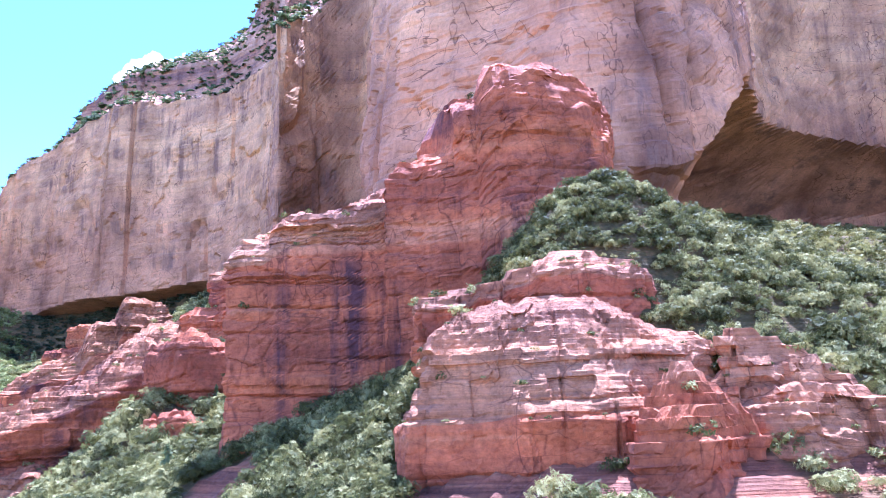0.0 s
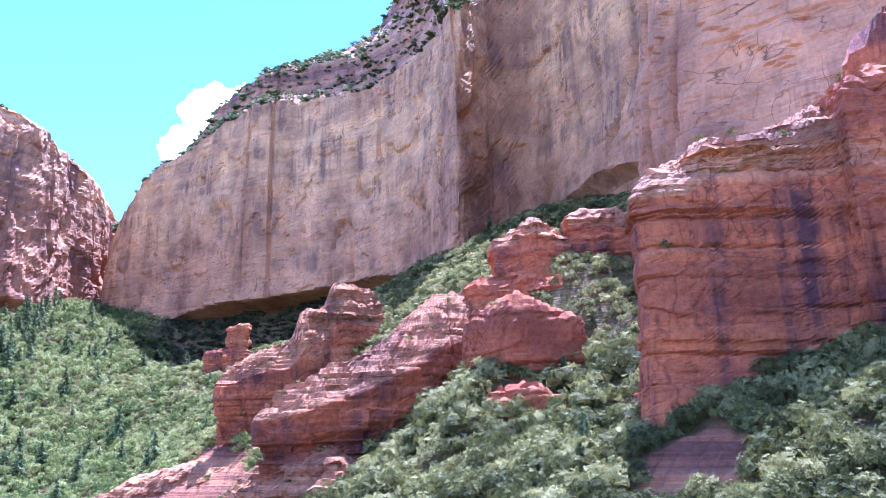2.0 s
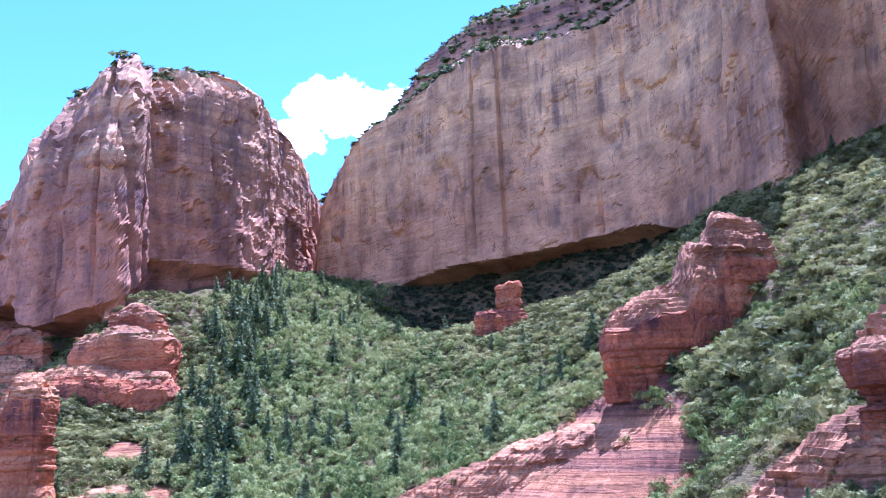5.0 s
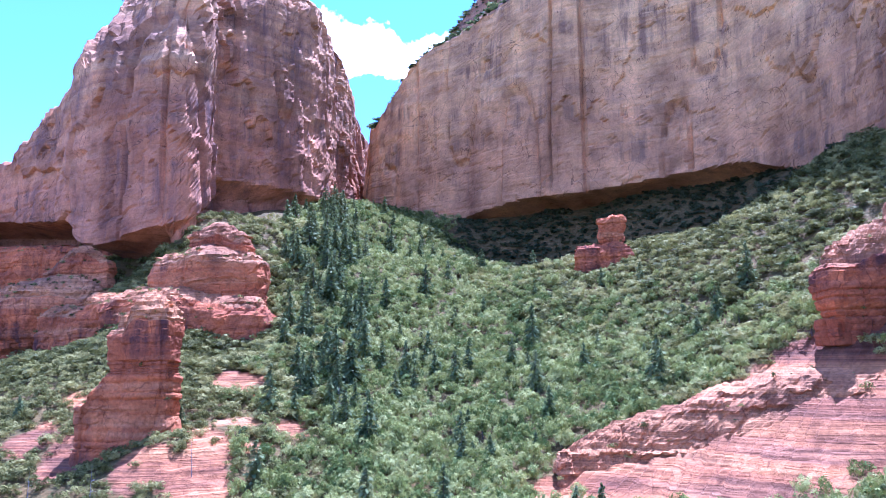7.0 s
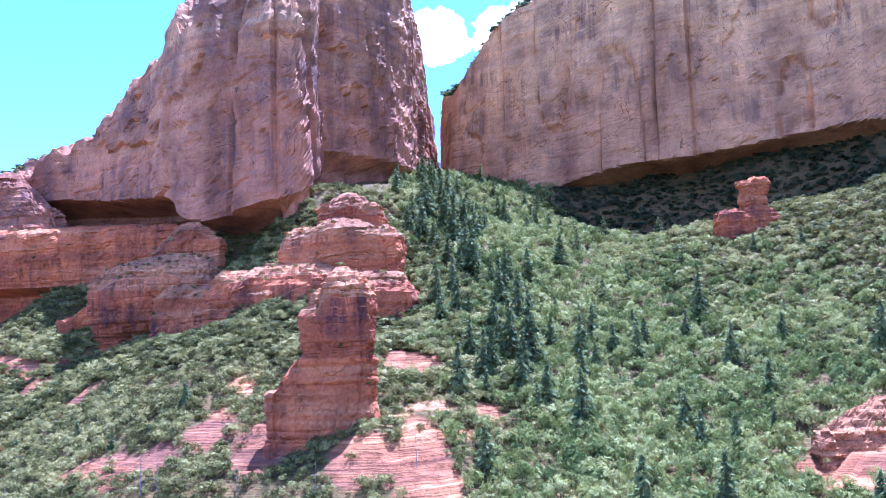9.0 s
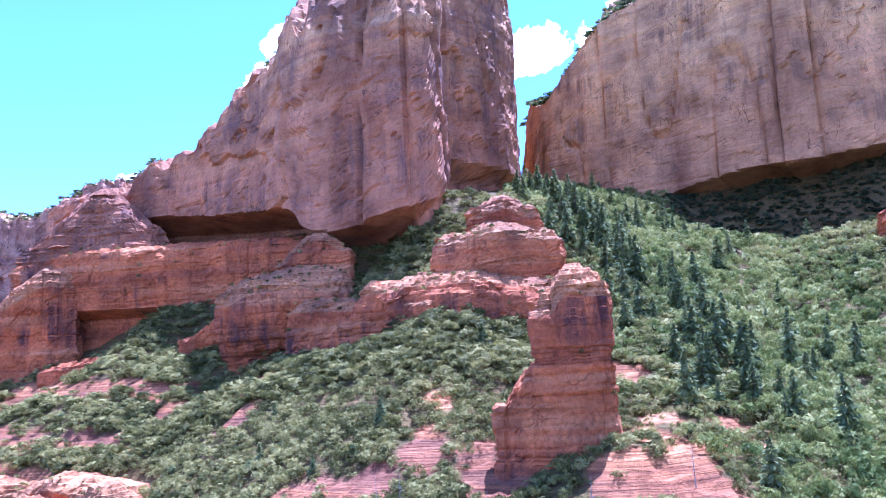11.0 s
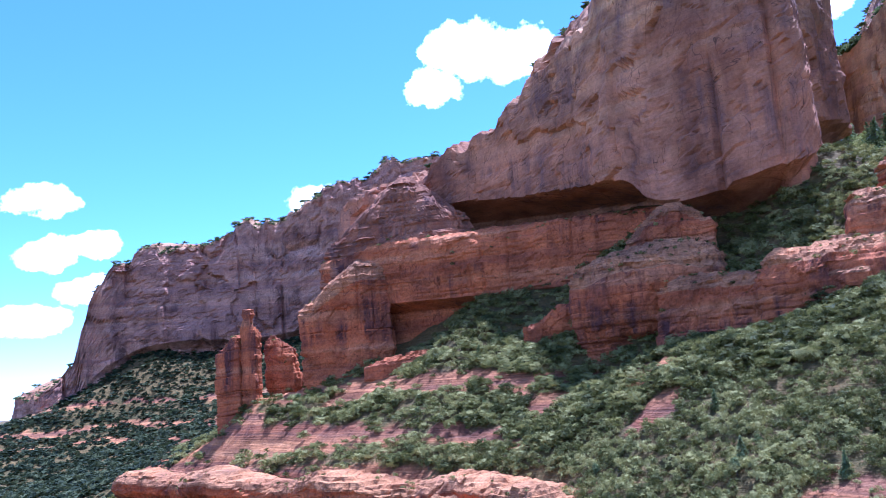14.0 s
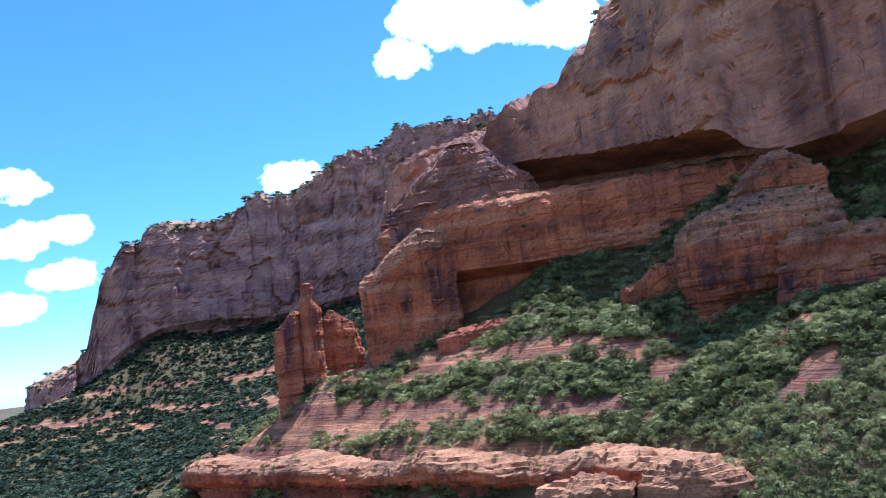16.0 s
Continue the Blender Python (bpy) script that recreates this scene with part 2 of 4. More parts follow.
SOIL = rock_material("red_soil", (0.29, 0.1, 0.036), (0.40, 0.158, 0.056), (0.5, 0.25, 0.1), streak=0.3, bedding=0.6, relief=0.6)


def add_litter(m):
    """Leaf litter and dry grass over the soil where scrub grows."""
    t = m.node_tree
    bsdf = t.nodes["Principled BSDF"]
    link = bsdf.inputs["Base Color"].links[0].from_socket
    at = t.nodes.new("ShaderNodeAttribute")
    at.attribute_name = "cover"
    geo = t.nodes.new("ShaderNodeNewGeometry")
    grass = ramp_node(t, [(0.3, (0.045, 0.042, 0.009)), (0.52, (0.09, 0.076, 0.016)), (0.7, (0.21, 0.12, 0.035))], tex(t, geo.outputs["Position"], 0.7, 7, 0.7))
    f = ranged(t, at.outputs["Fac"], 0.3, 0.8, 0.0, 0.85)
    t.links.new(mixed(t, "MIX", f, link, grass), bsdf.inputs["Base Color"])


add_litter(SOIL)
PINE = leaf_material("pine_needles", (0.07, 0.088, 0.026), (0.145, 0.168, 0.05), (0.24, 0.245, 0.085))
OAK = leaf_material("oak_leaves", (0.105, 0.135, 0.026), (0.24, 0.25, 0.05), (0.4, 0.385, 0.11), gaps=3.2)
SHRUB = leaf_material("scrub_leaves", (0.078, 0.076, 0.016), (0.185, 0.17, 0.037), (0.36, 0.315, 0.092), gaps=3.4)
NEARLEAF = leaf_material("near_scrub_leaves", (0.078, 0.076, 0.016), (0.185, 0.17, 0.037), (0.36, 0.315, 0.092), gaps=6.0)
# scrub green darkened; under the great cliff it puts shade into the colour
DARKLEAF = leaf_material("darkened_scrub_leaves", (0.035, 0.042, 0.015), (0.07, 0.078, 0.026), (0.12, 0.12, 0.045))
BARK = bark_material("bark", (0.06, 0.04, 0.03), (0.14, 0.1, 0.075))
DEADWOOD = bark_material("grey_dead_wood", (0.13, 0.11, 0.1), (0.3, 0.27, 0.25))


# ---- noise ----
def _hash(ix, iy, iz, seed):
    with np.errstate(over="ignore"):
        h = (ix.astype(np.uint32) * np.uint32(374761393) + iy.astype(np.uint32) * np.uint32(668265263)
             + iz.astype(np.uint32) * np.uint32(2147483647) + np.uint32(seed * 1274126177 & 0xFFFFFFFF))
        h = (h ^ (h >> np.uint32(13))) * np.uint32(1274126177)
        h = (h ^ (h >> np.uint32(16))) * np.uint32(2246822519)
        h = h ^ (h >> np.uint32(15))
    return h.astype(np.float64) / 4294967295.0


def vnoise(p, seed=0):
    """Smooth value noise in -1..1 at the rows of p."""
    i = np.floor(p).astype(np.int64)
    f = p - i
    f = f * f * f * (f * (f * 6 - 15) + 10)
    out = 0
    for dx in (0, 1):
        for dy in (0, 1):
            for dz in (0, 1):
                w = (f[:, 0] if dx else 1 - f[:, 0]) * (f[:, 1] if dy else 1 - f[:, 1]) * (f[:, 2] if dz else 1 - f[:, 2])
                out = out + w * _hash(i[:, 0] + dx, i[:, 1] + dy, i[:, 2] + dz, seed)
    return out * 2 - 1


def fbm(p, seed=0, octaves=4, gain=0.5):
    total, amp, q = 0, 1.0, p
    for k in range(octaves):
        total = total + amp * vnoise(q, seed + k)
        q, amp = q * 2.03 + 17.3, amp * gain
    return total


_rs = np.random.RandomState(5)
_thick = _rs.choice([0.8, 1.3, 2.0, 3.2, 5.0, 7.5], 220, p=[0.2, 0.22, 0.22, 0.18, 0.12, 0.06])
_edge = np.cumsum(_thick) - 20
_off = _rs.uniform(-1, 1, 220)
_zk, _ok = np.stack([_edge[:-1] + 0.15, _edge[1:] - 0.15], 1).ravel(), np.repeat(_off[1:], 2)


_thin = np.cumsum(_rs.uniform(0.35, 1.1, 900)) - 20
_toff = _rs.uniform(-1, 1, 900)


def strata(p, thin_share=0.3):
    """How far each level bed of the rock stands out or back, the same through the whole place."""
    z = p[:, 2] + 1.5 * vnoise(p * [0.012, 0.012, 0.0], 3) + 0.5 * vnoise(p * [0.07, 0.07, 0.02], 4) - 0.008 * p[:, 0]
    some = np.clip(0.35 + 0.9 * vnoise(p * [0.05, 0.05, 0.09], 6), 0, 1)
    thin = _toff[np.clip(np.searchsorted(_thin, z), 0, 899)]
    return np.interp(z, _zk, _ok) + thin_share * some * thin


def seams(p):
    """Soft partings between the beds, weathered back to level grooves that come and go."""
    z = p[:, 2] + 1.5 * vnoise(p * [0.012, 0.012, 0.0], 3) + 0.5 * vnoise(p * [0.07, 0.07, 0.02], 4) - 0.008 * p[:, 0]
    k = np.clip(np.searchsorted(_edge, z), 1, 219)
    gap = np.minimum(np.abs(z - _edge[k]), np.abs(z - _edge[k - 1]))
    there = np.clip(0.4 + 1.6 * vnoise(p * [0.035, 0.035, 0.3], 7), 0, 1)
    return -np.clip(1 - gap / 0.5, 0, 1) * there


def blocks(p, along, size=6.0):
    """Every bed is jointed into blocks; each block stands a little out or in."""
    z = p[:, 2] + 1.5 * vnoise(p * [0.012, 0.012, 0.0], 3) - 0.008 * p[:, 0]
    k = np.clip(np.searchsorted(_edge, z), 0, 219)
    length = size * (0.5 + _hash(k, k * 0 + 3, k * 0, 5))
    j = np.floor(along / length + 17.0 * _hash(k, k * 0, k * 0 + 9, 6) + 0.15 * vnoise(p * [0.3, 0.3, 0.3], 8)).astype(np.int64)
    return _hash(k, j, k * 0, 12) * 2 - 1


def chunks(p, size, seed):
    """Angular lumps: for each point a number that is the same all over its lump, and how near it lies to the lump's edge."""
    q = p / np.array(size) + 0.25 * np.stack([vnoise(p * 0.11, seed + 1), vnoise(p * 0.11, seed + 2), vnoise(p * 0.09, seed + 3)], 1)
    i = np.floor(q).astype(np.int64)
    best, second, pick = np.full(len(q), 9.0), np.full(len(q), 9.0), np.zeros(len(q))
    for dx in (-1, 0, 1):
        for dy in (-1, 0, 1):
            for dz in (-1, 0, 1):
                a, b, c = i[:, 0] + dx, i[:, 1] + dy, i[:, 2] + dz
                d = ((a + 0.1 + 0.8 * _hash(a, b, c, seed + 4) - q[:, 0]) ** 2 + (b + 0.1 + 0.8 * _hash(a, b, c, seed + 5) - q[:, 1]) ** 2
                     + (c + 0.1 + 0.8 * _hash(a, b, c, seed + 6) - q[:, 2]) ** 2)
                closer = d < best
                second = np.where(closer, best, np.minimum(second, d))
                pick = np.where(closer, _hash(a, b, c, seed + 7), pick)
                best = np.minimum(best, d)
    return pick * 2 - 1, np.sqrt(second) - np.sqrt(best)


def terrace(p, step, share):
    """Heights drawn onto uneven level steps."""
    z = p[:, 2] + 0.8 * step * vnoise(p * [0.05, 0.05, 0], 7) + 0.14 * step * vnoise(p * [0.21, 0.21, 0], 9)
    u = z / step
    k = np.floor(u)
    f = np.clip((u - k - 0.38) / 0.24, 0, 1)
    return p[:, 2] + share * ((k + f) * step - z)


def grid_mesh(name, pts, closed=False, material=None):
    """A mesh from a grid of points (rows, columns, 3); closed joins the last column to the first."""
    nr, nc = pts.shape[:2]
    idx = np.arange(nr * nc).reshape(nr, nc)
    if closed:
        idx = np.concatenate([idx, idx[:, :1]], 1)
    quads = np.stack([idx[:-1, :-1], idx[:-1, 1:], idx[1:, 1:], idx[1:, :-1]], -1).reshape(-1, 4)
    return quad_mesh(name, pts.reshape(-1, 3), quads, material)


def quad_mesh(name, verts, quads, material=None, smooth=False):
    me = bpy.data.meshes.new(name)
    n, k = quads.shape
    me.vertices.add(len(verts))
    me.vertices.foreach_set("co", np.ascontiguousarray(verts, dtype=np.float32).ravel())
    me.loops.add(n * k)
    me.loops.foreach_set("vertex_index", np.ascontiguousarray(quads, dtype=np.int32).ravel())
    me.polygons.add(n)
    me.polygons.foreach_set("loop_start", np.arange(0, n * k, k, dtype=np.int32))
    me.polygons.foreach_set("use_smooth", np.full(n, smooth, dtype=bool))
    me.update(calc_edges=True)
    me.validate()
    if material:
        me.materials.append(material)
    return me


# ---- the lie of the land ----
LAND_X, LAND_Y, LAND_STEP = -1200.0, 0.0, 100.0
LAND = [  # heights of the slopes, a row for every hundred metres along x
    (11, 16, 22, 29, 36, 44, 50, 49, 42, 54, 74),
    (13, 19, 25, 31, 37, 47, 73, 108, 120, 122, 120),
    (15, 21, 27, 34, 39, 44, 65, 127, 170, 168, 160),
    (17, 23, 29, 36, 43, 47, 56, 98, 147, 172, 188),
    (19, 25, 32, 40, 51, 62, 75, 111, 148, 178, 207),
    (18, 27, 36, 45, 66, 88, 108, 153, 185, 204, 226),
    (16, 27, 36, 42, 76, 143, 194, 216, 226, 235, 247),
    (13, 24, 30, 39, 93, 179, 219, 238, 250, 260, 270),
    (9, 22, 43, 86, 150, 209, 214, 238, 260, 277, 292),
    (11, 24, 40, 74, 101, 152, 193, 235, 266, 288, 308),
    (20, 36, 50, 69, 106, 165, 216, 245, 270, 293, 315),
    (33, 59, 98, 149, 200, 222, 236, 252, 272, 294, 317),
    (54, 114, 153, 199, 232, 235, 240, 253, 272, 293, 315),
    (48, 114, 153, 189, 218, 227, 237, 252, 271, 291, 313),
    (32, 85, 131, 170, 199, 214, 231, 249, 269, 290, 310),
]
_land = np.array(LAND, float)
MOUNDS = [  # x, y, radius, height: knolls and hollows on the slopes
    (23, 144, 23, 27), (52, 142, 26, 13), (80, 141, 20, 7), (-515, 468, 24, -9), (-441, 449, 15, -14), (-430, 394, 22, -6), (-363, 386, 20, -7), (-50, 215, 14, -4), (-50, 232, 18, 15), (-488, 414, 17, -15), (-72, 199, 12, 9), (-155, 540, 24, -18), (-190, 548, 26, -14), (-225, 552, 28, -16), (-270, 566, 28, -14), (-560, 350, 24, -14), (-620, 362, 28, -20), (-690, 384, 28, -16), (-505, 332, 22, -12), (-955, 655, 40, -12), (-150, 268, 18, -11), (-405, 455, 24, 16), (-346, 297, 20, 8), (-465, 417, 17, -13), (-438, 408, 16, -12), (-523, 452, 20, -8), (-588, 478, 22, -7), (-127, 317, 14, -9),
    (-330, 520, 30, -9), (-660, 450, 20, 9), (-983, 740, 40, 12), (-140, 500, 36, -20), (-185, 528, 30, -9), (-240, 540, 32, -20), (-275, 552, 24, -10),
]


def _bspline(u):
    i = np.floor(u).astype(int)
    f = u - i
    return i, np.stack([(1 - f) ** 3 / 6, (3 * f ** 3 - 6 * f ** 2 + 4) / 6, (-3 * f ** 3 + 3 * f ** 2 + 3 * f + 1) / 6, f ** 3 / 6], -1)


def smooth_land(x, y):
    """Height of the slopes without their small relief."""
    ix, wx = _bspline((x - LAND_X) / LAND_STEP)
    iy, wy = _bspline((y - LAND_Y) / LAND_STEP)
    z = 0
    for a in range(4):
        for b in range(4):
            z = z + wx[:, a] * wy[:, b] * _land[np.clip(ix + a - 1, 0, 14), np.clip(iy + b - 1, 0, 10)]
    for cx, cy, r, h in MOUNDS:
        z = z + h * np.exp(-((x - cx) ** 2 + (y - cy) ** 2) / (r * r))
    far = np.clip((np.hypot(x + 400, y - 350) - 900) / 900, 0, 1)
    far = far * far * (3 - 2 * far)
    back = np.clip((y + 300) / 900, 0, 1)
    return z * (1 - far) + far * (20 + 110 * back * np.clip((x + 900) / 900, 0, 1))


BARE = [  # x, y, radius: ground swept to the rock
    (-346, 355, 9), (-336, 352, 8), (-330, 326, 10), (-316, 331, 8), (-392, 313, 9), (-378, 310, 8), (-425, 304, 11), (-411, 297, 9), (-467, 363, 9), (-328, 290, 10), (-393, 335, 7),
    (-178, 292, 36), (-208, 312, 18), (-215, 290, 18), (-228, 300, 14), (-405, 300, 8), (-322, 318, 8), (-310, 320, 7), (-440, 276, 14), (-462, 288, 13), (-395, 322, 6), (-470, 385, 8), (-505, 396, 10),     (8, 108, 22), (36, 98, 16), (52, 104, 14), (-170, 292, 16), (-345, 292, 9), (-374, 300, 9), (-335, 312, 9),
    (-105, 200, 12), (-130, 225, 12), (-40, 148, 9), (-330, 304, 7), (-690, 383, 24), (-640, 368, 24), (-590, 356, 20), (-545, 348, 18), (-612, 445, 16), (-665, 425, 22), (-690, 440, 16),
]


def bareness(x, y):
    """0 where scrub covers the slope, 1 on bare rock; the slopes to the west are banded with bare ledges."""
    p = np.stack([x, y, np.zeros_like(x)], 1)
    n = 0.5 * vnoise(p * 0.04, 31) + 0.35 * vnoise(p * 0.13, 32) + 0.2 * vnoise(p * 0.4, 33)
    b = np.full(len(x), -0.85)
    west = np.clip((-470 - x) / 50, 0, 1)
    z = smooth_land(x, y)
    for level, half in ((104.0, 5.5), (85.0, 5.5), (74.0, 3.0)):
        b = np.maximum(b, west * (0.75 - 0.75 * np.abs(z - level) / (half * np.where(x < -730, 0.5, 0.9))) - 0.85 * (1 - west))
    for cx, cy, r in BARE:
        b = np.maximum(b, 0.9 - 1.1 * ((x - cx) ** 2 + (y - cy) ** 2) / (r * r))
    return np.clip((np.maximum(b, -0.85) + n) * 2.2 + 0.3, 0, 1)


def land(x, y):
    """Height of the ground: slopes, gullies, and steps of layered rock where it is bare."""
    z = smooth_land(x, y)
    p = np.stack([x, y, np.zeros_like(x)], 1)
    near = np.clip(1.6 - np.hypot(x + 400, y - 350) / 900, 0, 1)
    z = z + near * (2.6 * fbm(p * 0.022, 40, 3) + 1.1 * fbm(p * 0.09, 44, 4, 0.6))
    b = bareness(x, y) * near
    step = 2.1
    zs = z + 0.8 * vnoise(p * 0.05, 47)
    k = np.floor(zs / step)
    f = zs / step - k
    f = np.clip((f - 0.35) / 0.3, 0, 1)
    return z + b * ((k + f) * step - zs)


def axis(parts):
    return np.unique(np.concatenate([np.arange(a, b, s) for a, b, s in parts] + [[parts[-1][1]]]))


gx = axis([(-4900, -1300, 150), (-1300, -720, 6), (-720, -210, 2.6), (-210, 90, 1.7), (90, 300, 5), (300, 4900, 200)])
gy = axis([(-4900, -200, 200), (-200, 60, 15), (60, 90, 3), (90, 240, 1.7), (240, 480, 2.4), (480, 720, 4), (720, 1100, 12), (1100, 4900, 200)])
GX, GY = np.meshgrid(gx, gy, indexing="xy")
GZ = land(GX.ravel(), GY.ravel())
ground = new("ground", grid_mesh("ground", np.stack([GX.ravel(), GY.ravel(), GZ], 1).reshape(len(gy), len(gx), 3), material=SOIL))
cover = ground.data.attributes.new("cover", "FLOAT", "POINT")
cover.data.foreach_set("value", (1 - bareness(GX.ravel(), GY.ravel())).astype(np.float32))
tagged(ground, "red rocky hillside ground with bare stepped sandstone ledges", "ground", kind="structure")


# ---- rock bodies ----
def resample(points, step):
    """A smooth run of points through the given ones (Catmull-Rom), about step apart."""
    p = np.array(points, float)
    q = np.concatenate([2 * p[:1] - p[1:2], p, 2 * p[-1:] - p[-2:-1]])
    out = []
    for i in range(1, len(q) - 2):
        n = max(2, int(np.hypot(*(q[i + 1] - q[i])[:2]) / step))
        t = np.linspace(0, 1, n, endpoint=False)[:, None]
        a, b, c, d = q[i - 1], q[i], q[i + 1], q[i + 2]
        out.append(0.5 * (2 * b + (c - a) * t + (2 * a - 5 * b + 4 * c - d) * t ** 2 + (3 * b - a - 3 * c + d) * t ** 3))
    return np.concatenate(out + [p[-1:]])


BODIES = []      # plan outlines that scrub keeps out of
RIMS = []        # upper edges of the cliffs
LEDGES = []      # level places on the rocks, where scrub roots


def note_ledges(pts, every=3):
    """Remember spots of a grid that face up."""
    a = pts[1:, :-1] - pts[:-1, :-1]
    b = pts[:-1, 1:] - pts[:-1, :-1]
    n = np.cross(b, a)
    n /= np.linalg.norm(n, axis=2, keepdims=True) + 1e-9
    ok = np.abs(n[..., 2]) > 0.72
    LEDGES.append(pts[:-1, :-1][ok][::every])
    return len(LEDGES) - 1


def massif(name, spine, z0, profile, label, material=None, step=1.0, beds=1.0, rough=1.0, seed=1, crest=0.6, category="rock formation", lumpy=0.6, stairs=1.4, green=1, square=0.6, top_material=None, cap_share=0.86):
    """A free rock body. spine: rows of x, y, top, half width; z0: foot; profile: rows of height share and width share."""
    s = resample(spine, step)
    s[:, 3] = np.maximum(s[:, 3], 0.6)
    d = np.gradient(s[:, :2], axis=0)
    d /= np.linalg.norm(d, axis=1, keepdims=True) + 1e-9
    nrm = np.stack([d[:, 1], -d[:, 0]], 1)
    def cap(i, sign):
        k = max(4, int(math.pi * s[i, 3] / step / 1.3))
        a = np.linspace(0, math.pi, k + 2)[1:-1]
        n0, d0 = nrm[i] * sign, d[i] * sign
        reach = 1 + square * (1 / np.maximum(np.abs(np.cos(a)), np.abs(np.sin(a))) - 1)
        return np.repeat(s[i][None], k, 0), (np.cos(a)[:, None] * n0 + np.sin(a)[:, None] * d0) * reach[:, None]
    c1, n1 = cap(-1, 1)
    c0, n0 = cap(0, -1)
    base = np.concatenate([s, c1, s[::-1], c0])
    out = np.concatenate([nrm, n1, -nrm[::-1], n0])
    hmax = s[:, 2].max() - z0
    rows = max(8, int(hmax / (step * 0.8)))
    hh = np.linspace(0, 1, rows)
    prof = np.array(profile, float)
    wid = base[:, 3]
    P = np.zeros((rows, len(base), 3))
    P[..., 2] = z0 + hh[:, None] * (base[None, :, 2] - z0)
    share = (P[..., 2] - z0) / (base[None, :, 2] - z0)
    w = np.interp(share, prof[:, 0], prof[:, 1])
    P[..., :2] = base[None, :, :2] + out[None] * (wid[None, :] * w)[..., None]
    flat = P.reshape(-1, 3)
    w, share = w.ravel(), share.ravel()
    amp = np.minimum(1, w * wid.mean() / 3.0)
    big = fbm(flat * [0.05, 0.05, 0.03], seed, 3)
    small = fbm(flat * [0.22, 0.22, 0.3], seed + 9, 4, 0.55)
    joint = np.abs(vnoise(flat * [0.16, 0.16, 0.02], seed + 20))
    joint = -np.clip(0.14 - joint, 0, 0.14) / 0.14
    top = np.clip((0.99 - w) * 6, 0, 1)
    move = amp * rough * (1.5 * big + 0.28 * small + 1.0 * joint)
    move = move + amp * beds * ((0.34 + 0.5 * top) * strata(flat, 0.08 + 0.6 * top) + 0.7 * seams(flat))
    ring = np.concatenate([[0], np.cumsum(np.linalg.norm(np.diff(base[:, :2] + out * wid[:, None], axis=0), axis=1))])
    move = move + amp * rough * (0.22 + 0.5 * top) * blocks(flat, np.tile(ring, rows))
    for size, reach in (((9.0, 9.0, 6.5), 0.9), ((3.6, 3.6, 2.0), 0.3)):
        lump, edge = chunks(flat, size, seed + 60)
        move = move + amp * rough * lumpy * reach * (lump - 0.6 * np.clip(0.1 - edge, 0, 0.1) / 0.1)
    lim = w * 0.8 * np.tile(wid, rows)
    move = np.clip(move, -lim, 99)
    flat[:, :2] += np.tile(out, (rows, 1)) * move[:, None]
    flat[:, 2] += share ** 3 * crest * (1.2 * vnoise(flat * [0.12, 0.12, 0], seed + 5) + 1.0 * vnoise(flat * [0.45, 0.45, 0], seed + 6))
    topside = np.clip((share - 0.55) / 0.2, 0, 1) * np.clip((1.0 - w) * 8, 0, 1)
    flat[:, 2] = terrace(flat, stairs, 0.92 * topside)
    P = flat.reshape(rows, len(base), 3)
    ob = new(name)
    ob.location = (float(s[:, 0].mean()), float(s[:, 1].mean()), z0)
    inner = P - np.array(ob.location)
    soil = land(P[..., 0].ravel(), P[..., 1].ravel()).reshape(rows, -1)
    first = max(0, int(np.argmax((P[..., 2] > soil - 1.0).any(axis=1))) - 1)
    cuts = [0, int(rows * cap_share * 0.62), int(rows * cap_share * 0.85), int(rows * cap_share), rows - 1]
    for j, piece in enumerate(("foot_layer", "rock_layer", "rock_layer", "top_layer")):
        low = max(cuts[j], first)
        if low >= cuts[j + 1]:
            continue
        # a paler colour on the top layer paints in the sun it catches
        child = new(piece, grid_mesh(piece, inner[low:cuts[j + 1] + 1], True, (top_material if j == 3 else None) or material or RED))
        child.parent = ob
    tagged(ob, label, category)
    under = P[..., 2] < soil + 0.3
    last_row = rows - 1 - np.argmax(under[::-1], axis=0)
    last_row[~under.any(axis=0)] = 0
    BODIES.append(P[last_row, np.arange(len(base)), :2].copy())
    note_ledges(P)
    LEDGES.extend([LEDGES[-1]] * (green - 1))
    return ob


